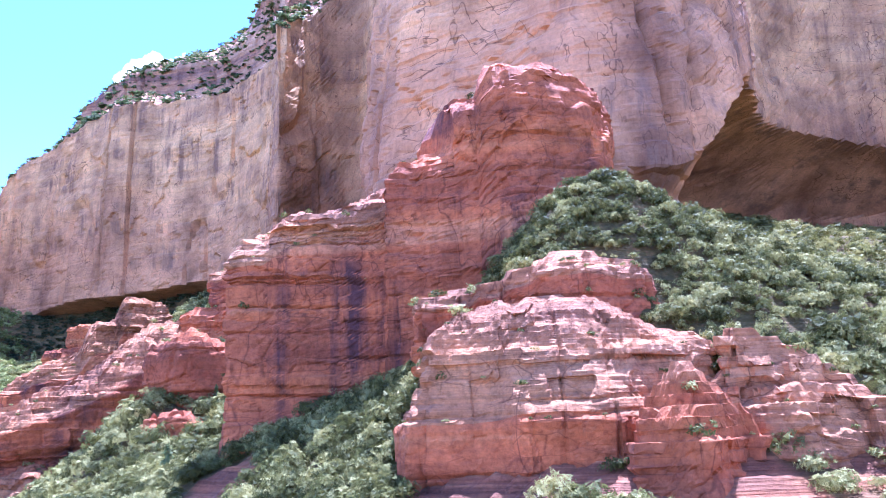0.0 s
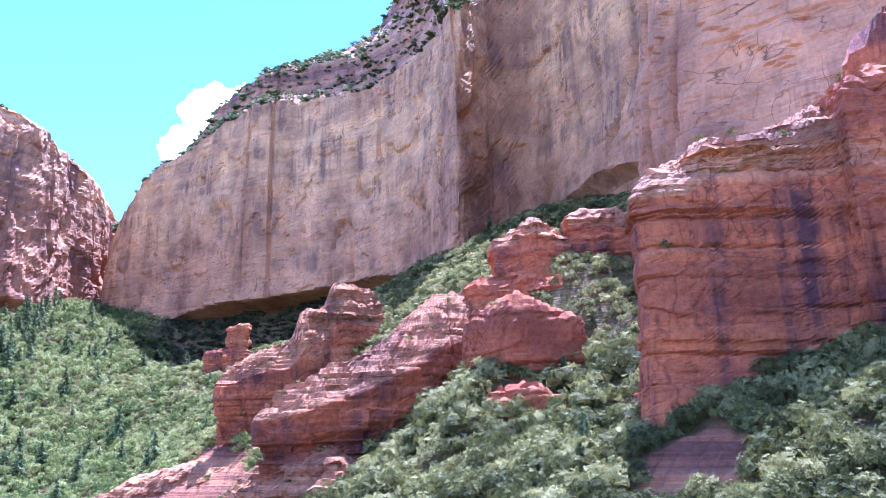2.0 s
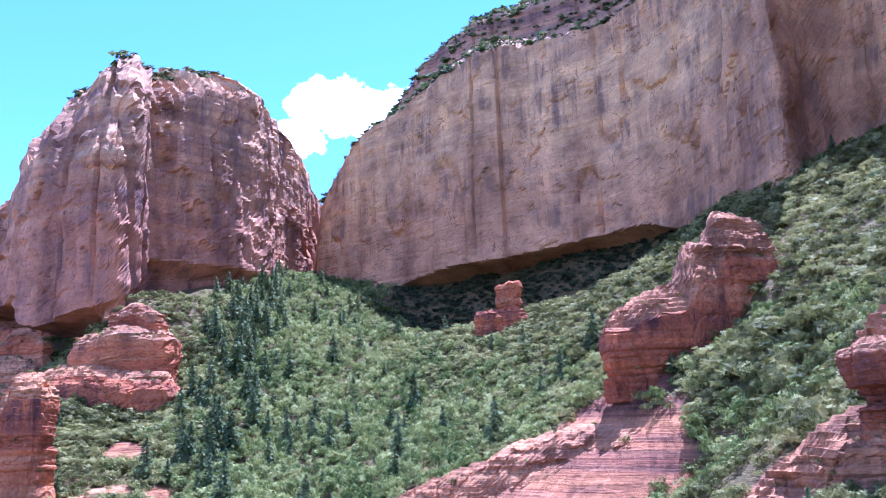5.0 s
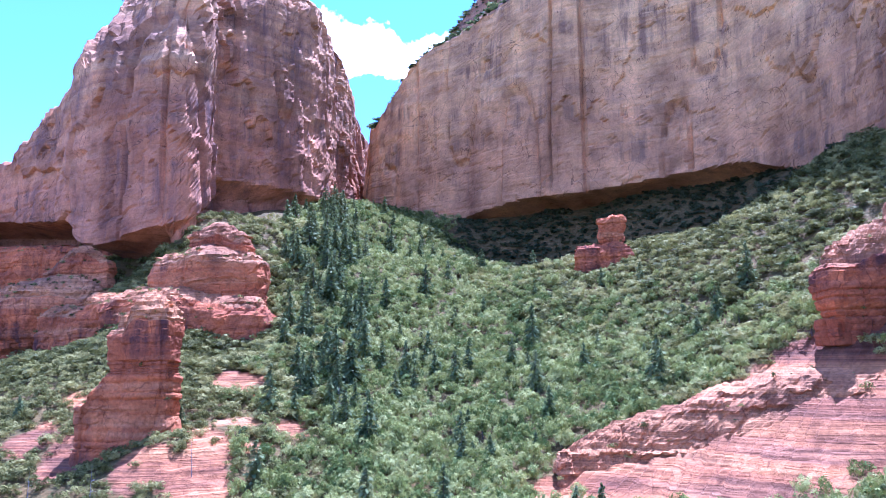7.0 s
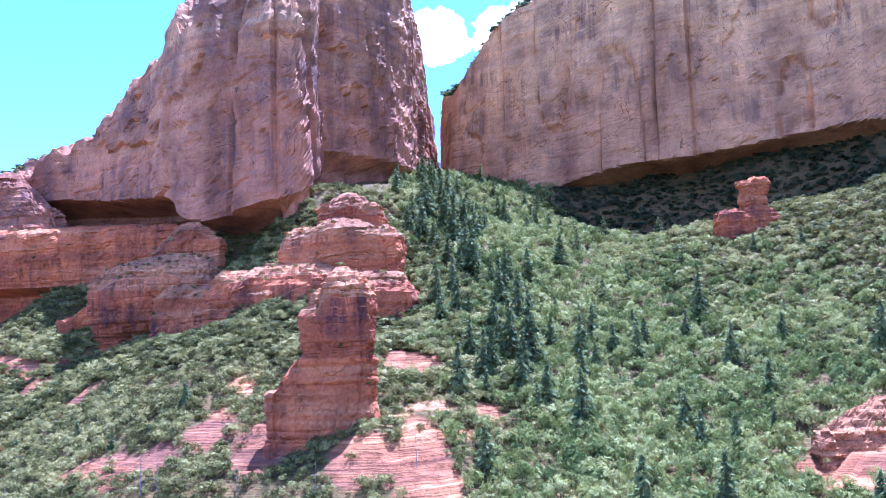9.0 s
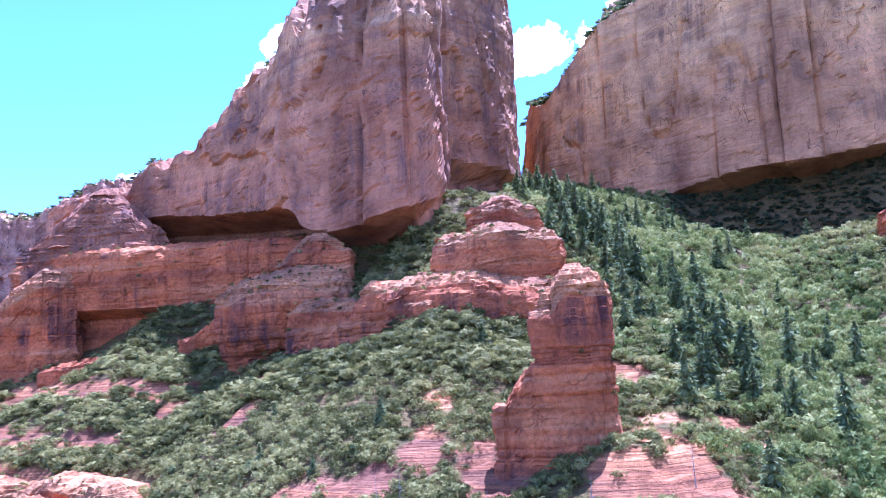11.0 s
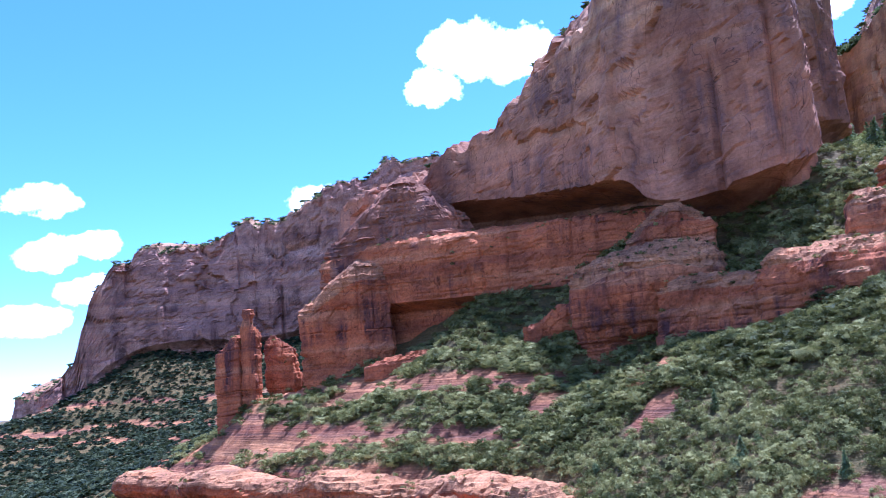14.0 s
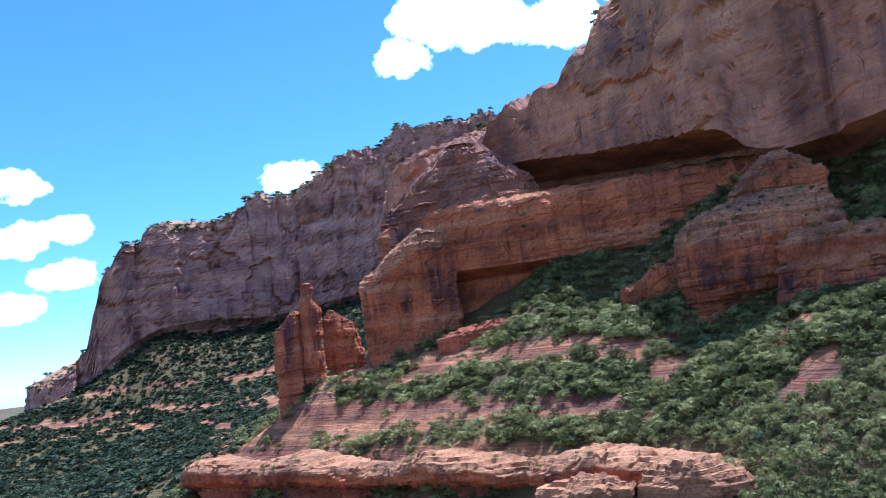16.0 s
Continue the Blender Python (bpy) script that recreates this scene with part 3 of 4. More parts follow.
def cliff(name, path, heart, label, material, lean=0.05, tier=0.0, bench=22.0, step=2.0, rough=1.0, seed=1, flute=1.0, tier_from=(-9999, -9998), bulge=1.7, top_material=None, folds=9, blocky=1.0):
    """A long rock wall seen from one side. path: rows of x, y, foot, rim, depth and height of the hollow under it; the open side lies to the right of the way.
    heart: rows of x, y, height of the table land or summit that the rim closes up to; tier: height of a second wall above a sloping bench."""
    s = resample(path, step)
    d = np.gradient(s[:, :2], axis=0)
    k = 5
    ker = np.ones(2 * k + 1) / (2 * k + 1)
    d = np.stack([np.convolve(np.pad(d[:, i], k, "edge"), ker, "valid") for i in (0, 1)], 1)
    d /= np.linalg.norm(d, axis=1, keepdims=True) + 1e-9
    out = np.stack([d[:, 1], -d[:, 0]], 1)
    mean_h = np.mean(s[:, 3] - s[:, 2])
    low, high = s[:, 2].min() - 20, s[:, 3].max()
    rows = int((high - low) / step)
    levels = np.linspace(0, 1, rows)
    n = len(s)
    u = np.concatenate([[0], np.cumsum(np.hypot(*np.diff(s[:, :2], axis=0).T))])
    u /= u[-1]
    hp = np.array(heart, float)
    H = np.stack([np.interp(u, np.linspace(0, 1, len(hp)), hp[:, i]) for i in range(3)], 1)
    P = []
    for level in levels:
        q = np.zeros((n, 3))
        q[:, 2] = s[:, 2] - 20 + (s[:, 3] - s[:, 2] + 20) * level
        h = (q[:, 2] - s[:, 2]) / (s[:, 3] - s[:, 2])
        hc = np.clip(h, 0, 1)
        off = -lean * mean_h * (0.4 * hc + 0.6 * hc ** 2.0)
        into = np.clip((s[:, 5] - h * (s[:, 3] - s[:, 2])) / np.maximum(s[:, 5], 1), 0, 1)
        q[:, :2] = s[:, :2] + out * (off - s[:, 4] * np.minimum(1, into * 2.5) ** 0.7)[:, None]
        P.append(q)
    rise = np.clip((s[:, 0] - tier_from[0]) / (tier_from[1] - tier_from[0]), 0, 1)
    rim = P[-1].copy()
    inward = H[:, :2] - rim[:, :2]
    gap = np.linalg.norm(inward, axis=1, keepdims=True)
    inward = inward / (gap + 1e-9)
    above = [(2.5, 2.0), (6, 3.6)] if folds < 20 else []
    if tier:
        above += [(bench * f, 3.6 + 12 * f) for f in (0.5, 0.75, 1.0)]
        above += [(bench + tier * f * 0.3, 15.6 + tier * f) for f in np.linspace(0.08, 1, max(4, int(tier / step)))]
        above += [(bench + tier * 0.3 + 4, 17.4 + tier)]
    for a, zup in above:
        q = rim.copy()
        q[:, :2] += inward * np.minimum(a, gap * 0.9)
        q[:, 2] += zup * (0.3 + 0.7 * rise)
        P.append(q)
    edge = P[-1].copy()
    for f in np.linspace(0, 1, folds)[1:] ** 1.6:
        q = edge * (1 - f)
        q[:, :2] += H[:, :2] * f
        q[:, 2] = edge[:, 2] + (H[:, 2] - edge[:, 2]) * (1 - (1 - f) ** bulge)
        P.append(q)
    q = P[-1].copy()
    q[:, 2] -= 200
    P.append(q)
    P = np.array(P)
    nr = len(P)
    flat = P.reshape(-1, 3)
    along = np.tile(np.arange(n) * step, nr)
    q = np.stack([along, flat[:, 2], np.full(len(flat), seed * 7.7)], 1)
    ribs = fbm(q * [0.03, 0.006, 1], seed, 4, 0.55)
    big = fbm(q * [0.011, 0.012, 1], seed + 30, 3)
    crack = np.abs(vnoise(q * [0.05, 0.006, 1], seed + 11))
    crack = -np.clip(0.07 - crack, 0, 0.07) / 0.07
    slabs = np.floor(2.5 * fbm(q * [0.028, 0.04, 1], seed + 50, 3)) * 0.5
    chips = np.floor(2.0 * fbm(q * [0.09, 0.12, 1], seed + 55, 2)) * 0.5
    fine = fbm(q * [0.2, 0.16, 1], seed + 60, 3)
    fade = np.concatenate([np.ones(rows), np.full(nr - rows, 0.7)])
    fade[-folds:] = np.linspace(0.8, 0.15, folds) if folds < 20 else np.interp(np.linspace(0, 1, folds), [0, 0.35, 0.75, 1], [1.0, 1.9, 1.5, 0.2])
    move = np.repeat(fade, n) * rough * (2.2 * flute * ribs + 2.4 * big + 3.4 * flute * crack + 0.6 * slabs + 0.3 * chips + 0.3 * fine + 0.2 * strata(flat, 0.0) + 0.25 * blocks(flat, along, 14.0))
    for size, reach in (((26.0, 44.0, 9.0), 1.0), ((10.0, 13.0, 9.0), 0.35)):
        lump, edge = chunks(q, size, seed + 80)
        move = move + np.repeat(fade, n) * rough / flute * blocky * reach * (lump - 0.5 * np.clip(0.06 - edge, 0, 0.06) / 0.06)
    flat[:, :2] += np.tile(out, (nr, 1)) * move[:, None]
    topness = np.concatenate([np.repeat(np.clip((levels - 0.86) / 0.14, 0, 1), n), np.ones((nr - rows) * n)])
    wob = np.stack([along, np.zeros(len(flat)), np.full(len(flat), seed * 3.1)], 1)
    flat[:, 2] += topness * (rough ** 2 if folds < 20 else 2.6) * (3.5 * vnoise(wob * 0.02, seed + 70) + 2.2 * vnoise(wob * 0.07, seed + 71) + 1.3 * vnoise(wob * 0.25, seed + 72))
    late = np.repeat(np.concatenate([np.zeros(rows), np.ones(nr - rows - 1), [0]]), n)
    flat[:, 2] = terrace(flat, 3.2, 0.8 * late)
    P = flat.reshape(nr, n, 3)
    ob = new(name)
    ob.location = (float(s[:, 0].mean()), float(s[:, 1].mean()), float(s[:, 2].min()))
    for piece, q, stone in (("wall", P[:rows], material), ("summit", P[rows - 1:], top_material or RIMROCK)):
        child = new(piece, grid_mesh(piece, q - np.array(ob.location), False, stone))
        child.parent = ob
    tagged(ob, label, "cliff")
    BODIES.append(np.concatenate([s[:, :2] - out * (s[:, 4:5] * 0.8), H[::-1, :2]]))
    RIMS.append((name, P[rows - 1 if folds < 20 else nr - folds // 2:nr - 2]))
    return ob


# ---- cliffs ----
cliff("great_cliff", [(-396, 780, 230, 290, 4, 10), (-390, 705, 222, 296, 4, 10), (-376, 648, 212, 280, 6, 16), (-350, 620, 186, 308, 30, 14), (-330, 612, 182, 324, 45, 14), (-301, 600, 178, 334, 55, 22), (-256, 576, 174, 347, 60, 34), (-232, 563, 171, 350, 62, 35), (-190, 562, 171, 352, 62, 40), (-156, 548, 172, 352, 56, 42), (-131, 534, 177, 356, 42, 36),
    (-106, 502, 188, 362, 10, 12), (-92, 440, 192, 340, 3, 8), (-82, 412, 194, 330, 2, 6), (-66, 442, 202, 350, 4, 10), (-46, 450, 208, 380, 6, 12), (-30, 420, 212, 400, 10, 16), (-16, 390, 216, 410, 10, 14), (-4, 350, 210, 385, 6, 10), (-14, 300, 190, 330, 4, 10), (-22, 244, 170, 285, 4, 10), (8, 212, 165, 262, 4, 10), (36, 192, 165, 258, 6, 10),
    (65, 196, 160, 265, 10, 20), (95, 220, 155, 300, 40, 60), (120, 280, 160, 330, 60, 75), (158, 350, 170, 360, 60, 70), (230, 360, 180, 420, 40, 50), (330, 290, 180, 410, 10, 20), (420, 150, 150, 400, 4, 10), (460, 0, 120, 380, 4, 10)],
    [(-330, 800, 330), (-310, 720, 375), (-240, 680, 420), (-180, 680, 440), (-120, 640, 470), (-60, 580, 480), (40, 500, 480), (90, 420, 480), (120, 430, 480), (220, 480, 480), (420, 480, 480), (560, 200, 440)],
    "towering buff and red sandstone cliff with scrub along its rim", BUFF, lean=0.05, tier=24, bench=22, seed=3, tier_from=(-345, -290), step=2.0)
cliff("sandstone_tower", [(-680, 640, 170, 215, 4, 8), (-668, 560, 170, 204, 4, 8), (-648, 515, 172, 196, 4, 8), (-612, 502, 176, 202, 14, 12), (-572, 500, 178, 219, 30, 15), (-535, 488, 178, 239, 36, 11), (-500, 468, 174, 254, 40, 11), (-482, 454, 168, 264, 38, 13), (-468, 446, 153, 252, 30, 16), (-447, 438, 151, 256, 32, 17), (-426, 434, 156, 256, 24, 17),
    (-410, 438, 168, 256, 5, 9), (-406, 462, 184, 285, 3, 6), (-418, 486, 188, 310, 8, 20), (-398, 522, 190, 322, 10, 20), (-386, 550, 194, 325, 8, 16), (-384, 590, 198, 334, 8, 14), (-390, 630, 206, 328, 4, 10), (-396, 700, 220, 305, 4, 10), (-400, 780, 225, 290, 4, 10)],
    [(-600, 640, 214), (-600, 610, 212), (-590, 575, 212), (-550, 560, 234), (-490, 545, 296), (-456, 522, 339), (-448, 522, 341), (-440, 528, 341), (-430, 560, 338), (-425, 600, 338), (-430, 700, 310)],
    "steep red sandstone tower with dark streaks and pale ribs", TOWER, lean=0.03, seed=8, rough=0.95, flute=1.4, bulge=3.2, top_material=TOWER, folds=42, blocky=2.4)
cliff("far_cliff", [(-1180, 760, 50, 92, 0, 1), (-1110, 690, 60, 104, 0, 1), (-1062, 676, 75, 120, 0, 1), (-1040, 696, 95, 146, 0, 1), (-1030, 704, 115, 196, 2, 5), (-1012, 718, 128, 236, 6, 12), (-980, 744, 140, 252, 10, 16), (-917, 792, 140, 262, 10, 16), (-895, 806, 143, 260, 10, 14), (-843, 842, 153, 300, 10, 14), (-791, 862, 160, 322, 8, 12), (-733, 882, 170, 326, 8, 12), (-640, 900, 185, 326, 4, 8), (-560, 960, 200, 320, 4, 8)],
    [(-1200, 900, 110), (-1080, 850, 150), (-1000, 860, 262), (-940, 900, 275), (-860, 980, 310), (-760, 1010, 335), (-600, 1060, 340)],
    "distant line of red sandstone cliffs capped with scrub", FARROCK, lean=0.06, seed=14, step=2.5, rough=1.7, blocky=1.8)

# ---- rock formations ----
WALL = [(0, 1.1), (0.5, 1.03), (0.8, 1.0), (0.9, 0.98), (0.935, 0.85), (0.97, 0.6), (1, 0.0)]
SHELF = [(0, 1.1), (0.55, 0.95), (0.75, 1.02), (0.88, 0.98), (0.93, 0.75), (0.97, 0.45), (1, 0.0)]
SLOPED = [(0, 1.3), (0.4, 1.1), (0.6, 0.95), (0.75, 0.75), (0.88, 0.5), (0.96, 0.28), (1, 0.0)]
PROW = [(0, 0.45), (0.38, 0.5), (0.46, 0.8), (0.6, 0.93), (0.7, 1.05), (0.745, 0.98), (0.83, 0.74), (0.92, 0.46), (1, 0.0)]
KNOB = [(0, 0.82), (0.4, 0.88), (0.6, 1.05), (0.88, 1.02), (0.94, 0.85), (0.98, 0.55), (1, 0.0)]
massif("sandstone_fin", [(-35, 169, 158, 8), (-29, 169, 162, 8.5), (-20, 169, 163, 9), (-13, 169, 166, 9), (-9, 169, 167, 10)], 100, WALL, "tall square-cut red sandstone fin, layered top coloured sunlit pale", seed=21, step=0.5, rough=0.5, lumpy=0.8, beds=1.9, square=0.95, top_material=SLAB)
massif("sandstone_buttress", [(-3, 163, 172, 8), (1, 163, 174, 9), (2, 164, 183, 9), (9, 165, 186, 11), (11, 165, 192, 12), (22, 168, 193, 13), (29, 177, 192, 12), (32, 190, 192, 11)], 105, WALL, "massive red sandstone buttress rising to the cliff", seed=22, step=0.7, rough=0.9, square=0.9)
massif("sandstone_slab", [(3, 122, 134, 10), (10, 123, 136, 15), (22, 122, 136, 16), (32, 121, 131, 12)], 98, [(0, 0.86), (0.3, 0.9), (0.48, 0.98), (0.54, 1.0), (0.6, 0.92), (0.8, 0.66), (0.93, 0.45), (1, 0.0)], "rounded bare slab of layered sandstone, upper face coloured sunlit pale", seed=23, step=0.4, rough=0.9, beds=1.0, top_material=SLAB, cap_share=0.56, lumpy=0.3, stairs=0.75)
massif("sandstone_ledge", [(0, 132, 139, 5), (10, 131, 141, 5), (20, 129, 144, 6), (30, 129, 143, 5)], 115, KNOB, "red rock step below the wooded knoll", seed=54, step=0.5, top_material=SLAB, green=6)
massif("sandstone_block", [(26, 104, 121, 4), (31, 104, 125, 6), (37, 105, 119, 4)], 96, SLOPED, "squat red sandstone block with sloping top", seed=24, step=0.5)
massif("sandstone_slab", [(40, 112, 131, 6), (48, 110, 127, 8), (56, 108, 121, 7)], 98, SLOPED, "pale sunlit sandstone slab falling to a gully", SLAB, seed=45, step=0.5, rough=1.5)
massif("sandstone_tongue", [(-118, 216, 123, 5), (-110, 219, 127, 8), (-94, 226, 136, 10), (-82, 232, 147, 9), (-68, 238, 150, 9)], 102, PROW, "tilted tongue of red sandstone, layered top coloured sunlit pale", seed=25, step=0.6, top_material=SLAB, cap_share=0.71, lumpy=0.35)
massif("sandstone_boulder", [(-70, 205, 139, 4.5), (-62, 205, 142, 6), (-53, 205, 138, 4.5)], 120, [(0, 0.7), (0.3, 0.8), (0.45, 1.0), (0.7, 1.06), (0.86, 0.96), (0.93, 0.7), (1, 0)], "smooth dark red sandstone knob among scrub", seed=26, step=0.6, rough=0.7)
massif("sandstone_boulder", [(-66, 193, 122, 3.5), (-60, 193, 123, 4.5), (-56, 193, 121, 4)], 104, KNOB, "low red sandstone knob in the scrub", seed=46, step=0.5, rough=0.7)
massif("sandstone_stack", [(-62, 240, 165, 5), (-56, 240, 168, 6.5), (-50, 240, 165, 5)], 125, SHELF, "stacked layered red sandstone outcrop", seed=27, step=0.6, top_material=SLAB)
massif("sandstone_stack", [(-42, 244, 172, 5), (-34, 244, 171, 5)], 125, SHELF, "smaller layered red sandstone outcrop", seed=28, step=0.6, top_material=SLAB)
massif("sandstone_ledge", [(-70, 236, 153, 5), (-52, 233, 152, 6), (-34, 236, 153, 5)], 122, SHELF, "broken red sandstone ledge below the stacks", seed=47, step=0.7)
massif("leaning_rock", [(-158, 312, 140, 7), (-150, 315, 145, 9), (-141, 319, 148, 9), (-137, 321, 158, 8), (-130, 326, 161, 7), (-126, 328, 170, 7), (-114, 334, 168, 6)], 112, [(0, 0.6), (0.2, 0.75), (0.4, 0.98), (0.55, 1.05), (0.72, 1.0), (0.76, 0.86), (0.88, 0.6), (0.95, 0.4), (1, 0)], "leaning red sandstone rock, stepped back coloured sunlit pale", seed=29, step=0.7, top_material=SLAB, cap_share=0.74, lumpy=0.4)
massif("hoodoo", [(-220, 474, 164, 8), (-208, 475, 165, 8)], 118, KNOB, "low blocky tier of a red hoodoo on the slope", seed=30, step=0.6)
massif("hoodoo", [(-212, 476, 177, 4.5), (-207, 476, 178, 4.5)], 150, KNOB, "upper block of a red hoodoo with scrub on top", seed=56, step=0.5)
massif("sandstone_ledge", [(-230, 312, 86, 8), (-214, 316, 93, 10), (-200, 312, 98, 14), (-180, 306, 105, 18), (-156, 302, 107, 18), (-136, 300, 105, 14)], 50, SLOPED, "bare sloping ledge of thin-bedded pale red sandstone", SLAB, seed=48, step=0.7, stairs=0.8, lumpy=0.5)
massif("sandstone_ledge", [(-134, 226, 98, 6), (-122, 222, 108, 9), (-104, 214, 111, 9)], 80, SLOPED, "pale red layered ledge under the rock tongue", SLAB, seed=49, step=0.6)
massif("monolith", [(-358.5, 309, 125, 5.2), (-355.5, 309, 130, 5.8), (-352, 309, 131, 5.8), (-349.5, 309, 130, 5.2)], 76, [(0, 1.35), (0.22, 1.22), (0.36, 1.06), (0.5, 0.97), (0.72, 0.93), (0.8, 1.04), (0.87, 1.02), (0.91, 0.8), (0.955, 0.62), (0.975, 0.5), (1, 0)], "free-standing red sandstone monolith, rounded cap coloured sunlit pale", seed=31, step=0.5, rough=0.75, lumpy=0.35, top_material=SLAB)
massif("monolith_shoulder", [(-371, 307, 98, 4), (-366, 307, 105, 5), (-362, 308, 109, 5)], 76, WALL, "low red sandstone shoulder beside the monolith", seed=32, step=0.55)
massif("stepped_rock", [(-424, 402, 140, 11), (-396, 402, 143, 17), (-366, 406, 138, 15)], 96, [(0, 1.35), (0.4, 1.15), (0.55, 1.02), (0.7, 1.04), (0.78, 0.98), (0.86, 0.8), (0.94, 0.55), (1, 0.0)], "broad lower tier of a stepped red rock", seed=33, step=0.8, top_material=SLAB, green=4)
massif("stepped_rock", [(-397, 410, 157, 10), (-380, 410, 160, 13), (-367, 411, 157, 10)], 112, SHELF, "middle tier of a stepped red rock", seed=34, step=0.7, top_material=SLAB, green=4)
massif("stepped_rock", [(-388, 414, 168, 6), (-379, 414, 171, 8), (-371, 414, 167, 6)], 120, SHELF, "topmost dome of a stepped red rock", seed=35, step=0.7, top_material=SLAB)
massif("head_rock", [(-495, 426, 145, 7), (-487, 427, 149, 11), (-474, 429, 151, 13), (-464, 431, 152, 12), (-452, 431, 149, 9)], 98, [(0, 0.3), (0.33, 0.32), (0.38, 0.78), (0.48, 0.86), (0.62, 1.0), (0.72, 1.06), (0.8, 1.0), (0.88, 0.76), (0.95, 0.45), (1, 0)], "bulging head-shaped red sandstone outcrop", seed=36, step=0.6, top_material=SLAB, green=3, cap_share=0.8, lumpy=0.35)
massif("sandstone_block", [(-478, 440, 156, 5), (-468, 441, 166, 7), (-459, 442, 167, 7), (-452, 442, 162, 5)], 132, [(0, 1.1), (0.5, 1.0), (0.7, 1.05), (0.8, 0.92), (0.9, 0.6), (1, 0)], "layered red block rising behind the head rock", seed=61, step=0.65, top_material=SLAB, green=3)
massif("sandstone_ledge", [(-520, 436, 125, 3.5), (-511, 438, 131, 5), (-503, 440, 134, 6)], 104, KNOB, "flared red sandstone ledge beside the head rock", seed=50, step=0.6)
massif("sandstone_shelf", [(-460, 420, 136, 8), (-444, 411, 135, 8), (-430, 404, 134, 8), (-408, 395, 134, 8)], 98, SHELF, "long red sandstone shelf with streaked edge", seed=37, step=0.8, top_material=SLAB, green=6)
massif("cliff_band", [(-448, 480, 172, 13), (-490, 490, 175, 15), (-530, 494, 176, 16), (-572, 495, 177, 17), (-610, 494, 178, 16), (-632, 488, 172, 11)], 115, [(0, 0.15), (0.4, 0.15), (0.46, 0.95), (0.56, 1.02), (0.66, 1.0), (0.7, 1.05), (0.86, 1.03), (0.93, 0.95), (0.97, 0.6), (1, 0.0)], "long banded red cliff below a dark alcove", seed=38, step=1.0, category="cliff", lumpy=0.6, green=9)
massif("sandstone_shoulder", [(-572, 495, 190, 11), (-586, 496, 203, 14), (-601, 496, 210, 14), (-619, 492, 196, 13), (-634, 486, 180, 10)], 156, [(0, 1.05), (0.3, 1.0), (0.5, 0.85), (0.7, 0.7), (0.88, 0.45), (1, 0)], "rounded layered sandstone shoulder against the tower", TOWER, seed=55, step=1.0, category="cliff", beds=1.4)
massif("sandstone_column", [(-641, 472, 150, 7), (-632, 474, 158, 9), (-622, 478, 167, 10), (-614, 482, 168, 9)], 82, [(0, 1.15), (0.5, 1.04), (0.62, 0.95), (0.78, 1.0), (0.88, 1.04), (0.93, 0.92), (0.97, 0.6), (1, 0)], "blunt red sandstone column at the cliff end", seed=39, step=0.8, top_material=SLAB)
massif("sandstone_ledge", [(-604, 458, 116, 5), (-575, 462, 121, 5), (-545, 464, 127, 4)], 95, WALL, "low red rock step between scrub benches", seed=51, step=0.8)
massif("spire", [(-683, 454, 130, 4), (-676, 454, 135, 5)], 72, WALL, "dark red sandstone spire", seed=40, step=0.6, rough=0.6)
massif("spire", [(-669, 453, 144, 2.6), (-666, 453, 139, 3.2)], 72, WALL, "slender red sandstone pinnacle", seed=41, step=0.5, rough=0.5)
massif("sandstone_dome", [(-666, 472, 134, 5), (-657, 472, 128, 5)], 88, KNOB, "small rounded red sandstone dome", seed=42, step=0.6)
massif("spire", [(-669.2, 453, 146.6, 1.5), (-667, 453, 147, 1.7)], 139, KNOB, "small block balanced on a sandstone pinnacle", seed=58, step=0.35, rough=0.4)
massif("sandstone_ledge", [(-702, 412, 73, 7), (-684, 398, 79, 11), (-658, 396, 76, 9), (-634, 382, 80, 12), (-604, 384, 75, 8), (-574, 371, 79, 10), (-547, 372, 75, 8), (-520, 358, 79, 10), (-490, 353, 75, 7), (-455, 337, 78, 8)], 40, [(0, 0.25), (0.72, 0.3), (0.8, 0.95), (0.88, 1.05), (0.94, 0.92), (0.98, 0.6), (1, 0)], "undercut rim of red sandstone above the canyon", seed=43, step=0.8, lumpy=0.8, green=5, top_material=SLAB)
massif("sandstone_ledge", [(-690, 380, 62, 7), (-640, 366, 63, 8), (-588, 354, 62, 7)], 34, KNOB, "lower pale ledge under the canyon rim", seed=57, step=0.8, top_material=SLAB)
massif("sandstone_block", [(-535, 342, 73, 4), (-524, 340, 75, 6), (-516, 340, 73, 4)], 42, KNOB, "pale blocky sandstone below the rim", SLAB, seed=52, step=0.6)
massif("sandstone_block", [(-508, 343, 76, 4), (-498, 341, 78, 5), (-487, 339, 74, 4)], 42, KNOB, "pale broken sandstone block below the rim", SLAB, seed=53, step=0.6)


# ---- vegetation ----
rng = np.random.RandomState(11)


def inside(poly, x, y):
    """Which of the points lie inside a closed outline."""
    res = np.zeros(len(x), bool)
    px, py = poly[:, 0], poly[:, 1]
    box = (x > px.min()) & (x < px.max()) & (y > py.min()) & (y < py.max())
    if not box.any():
        return res
    xs, ys = x[box], y[box]
    c = np.zeros(len(xs), bool)
    j = len(px) - 1
    for i in range(len(px)):
        hit = ((py[i] > ys) != (py[j] > ys)) & (xs < (px[j] - px[i]) * (ys - py[i]) / (py[j] - py[i] + 1e-12) + px[i])
        c ^= hit
        j = i
    res[box] = c
    return res


def free(x, y):
    ok = np.ones(len(x), bool)
    for b in BODIES:
        ok &= ~inside(b[::3], x, y)
    return ok


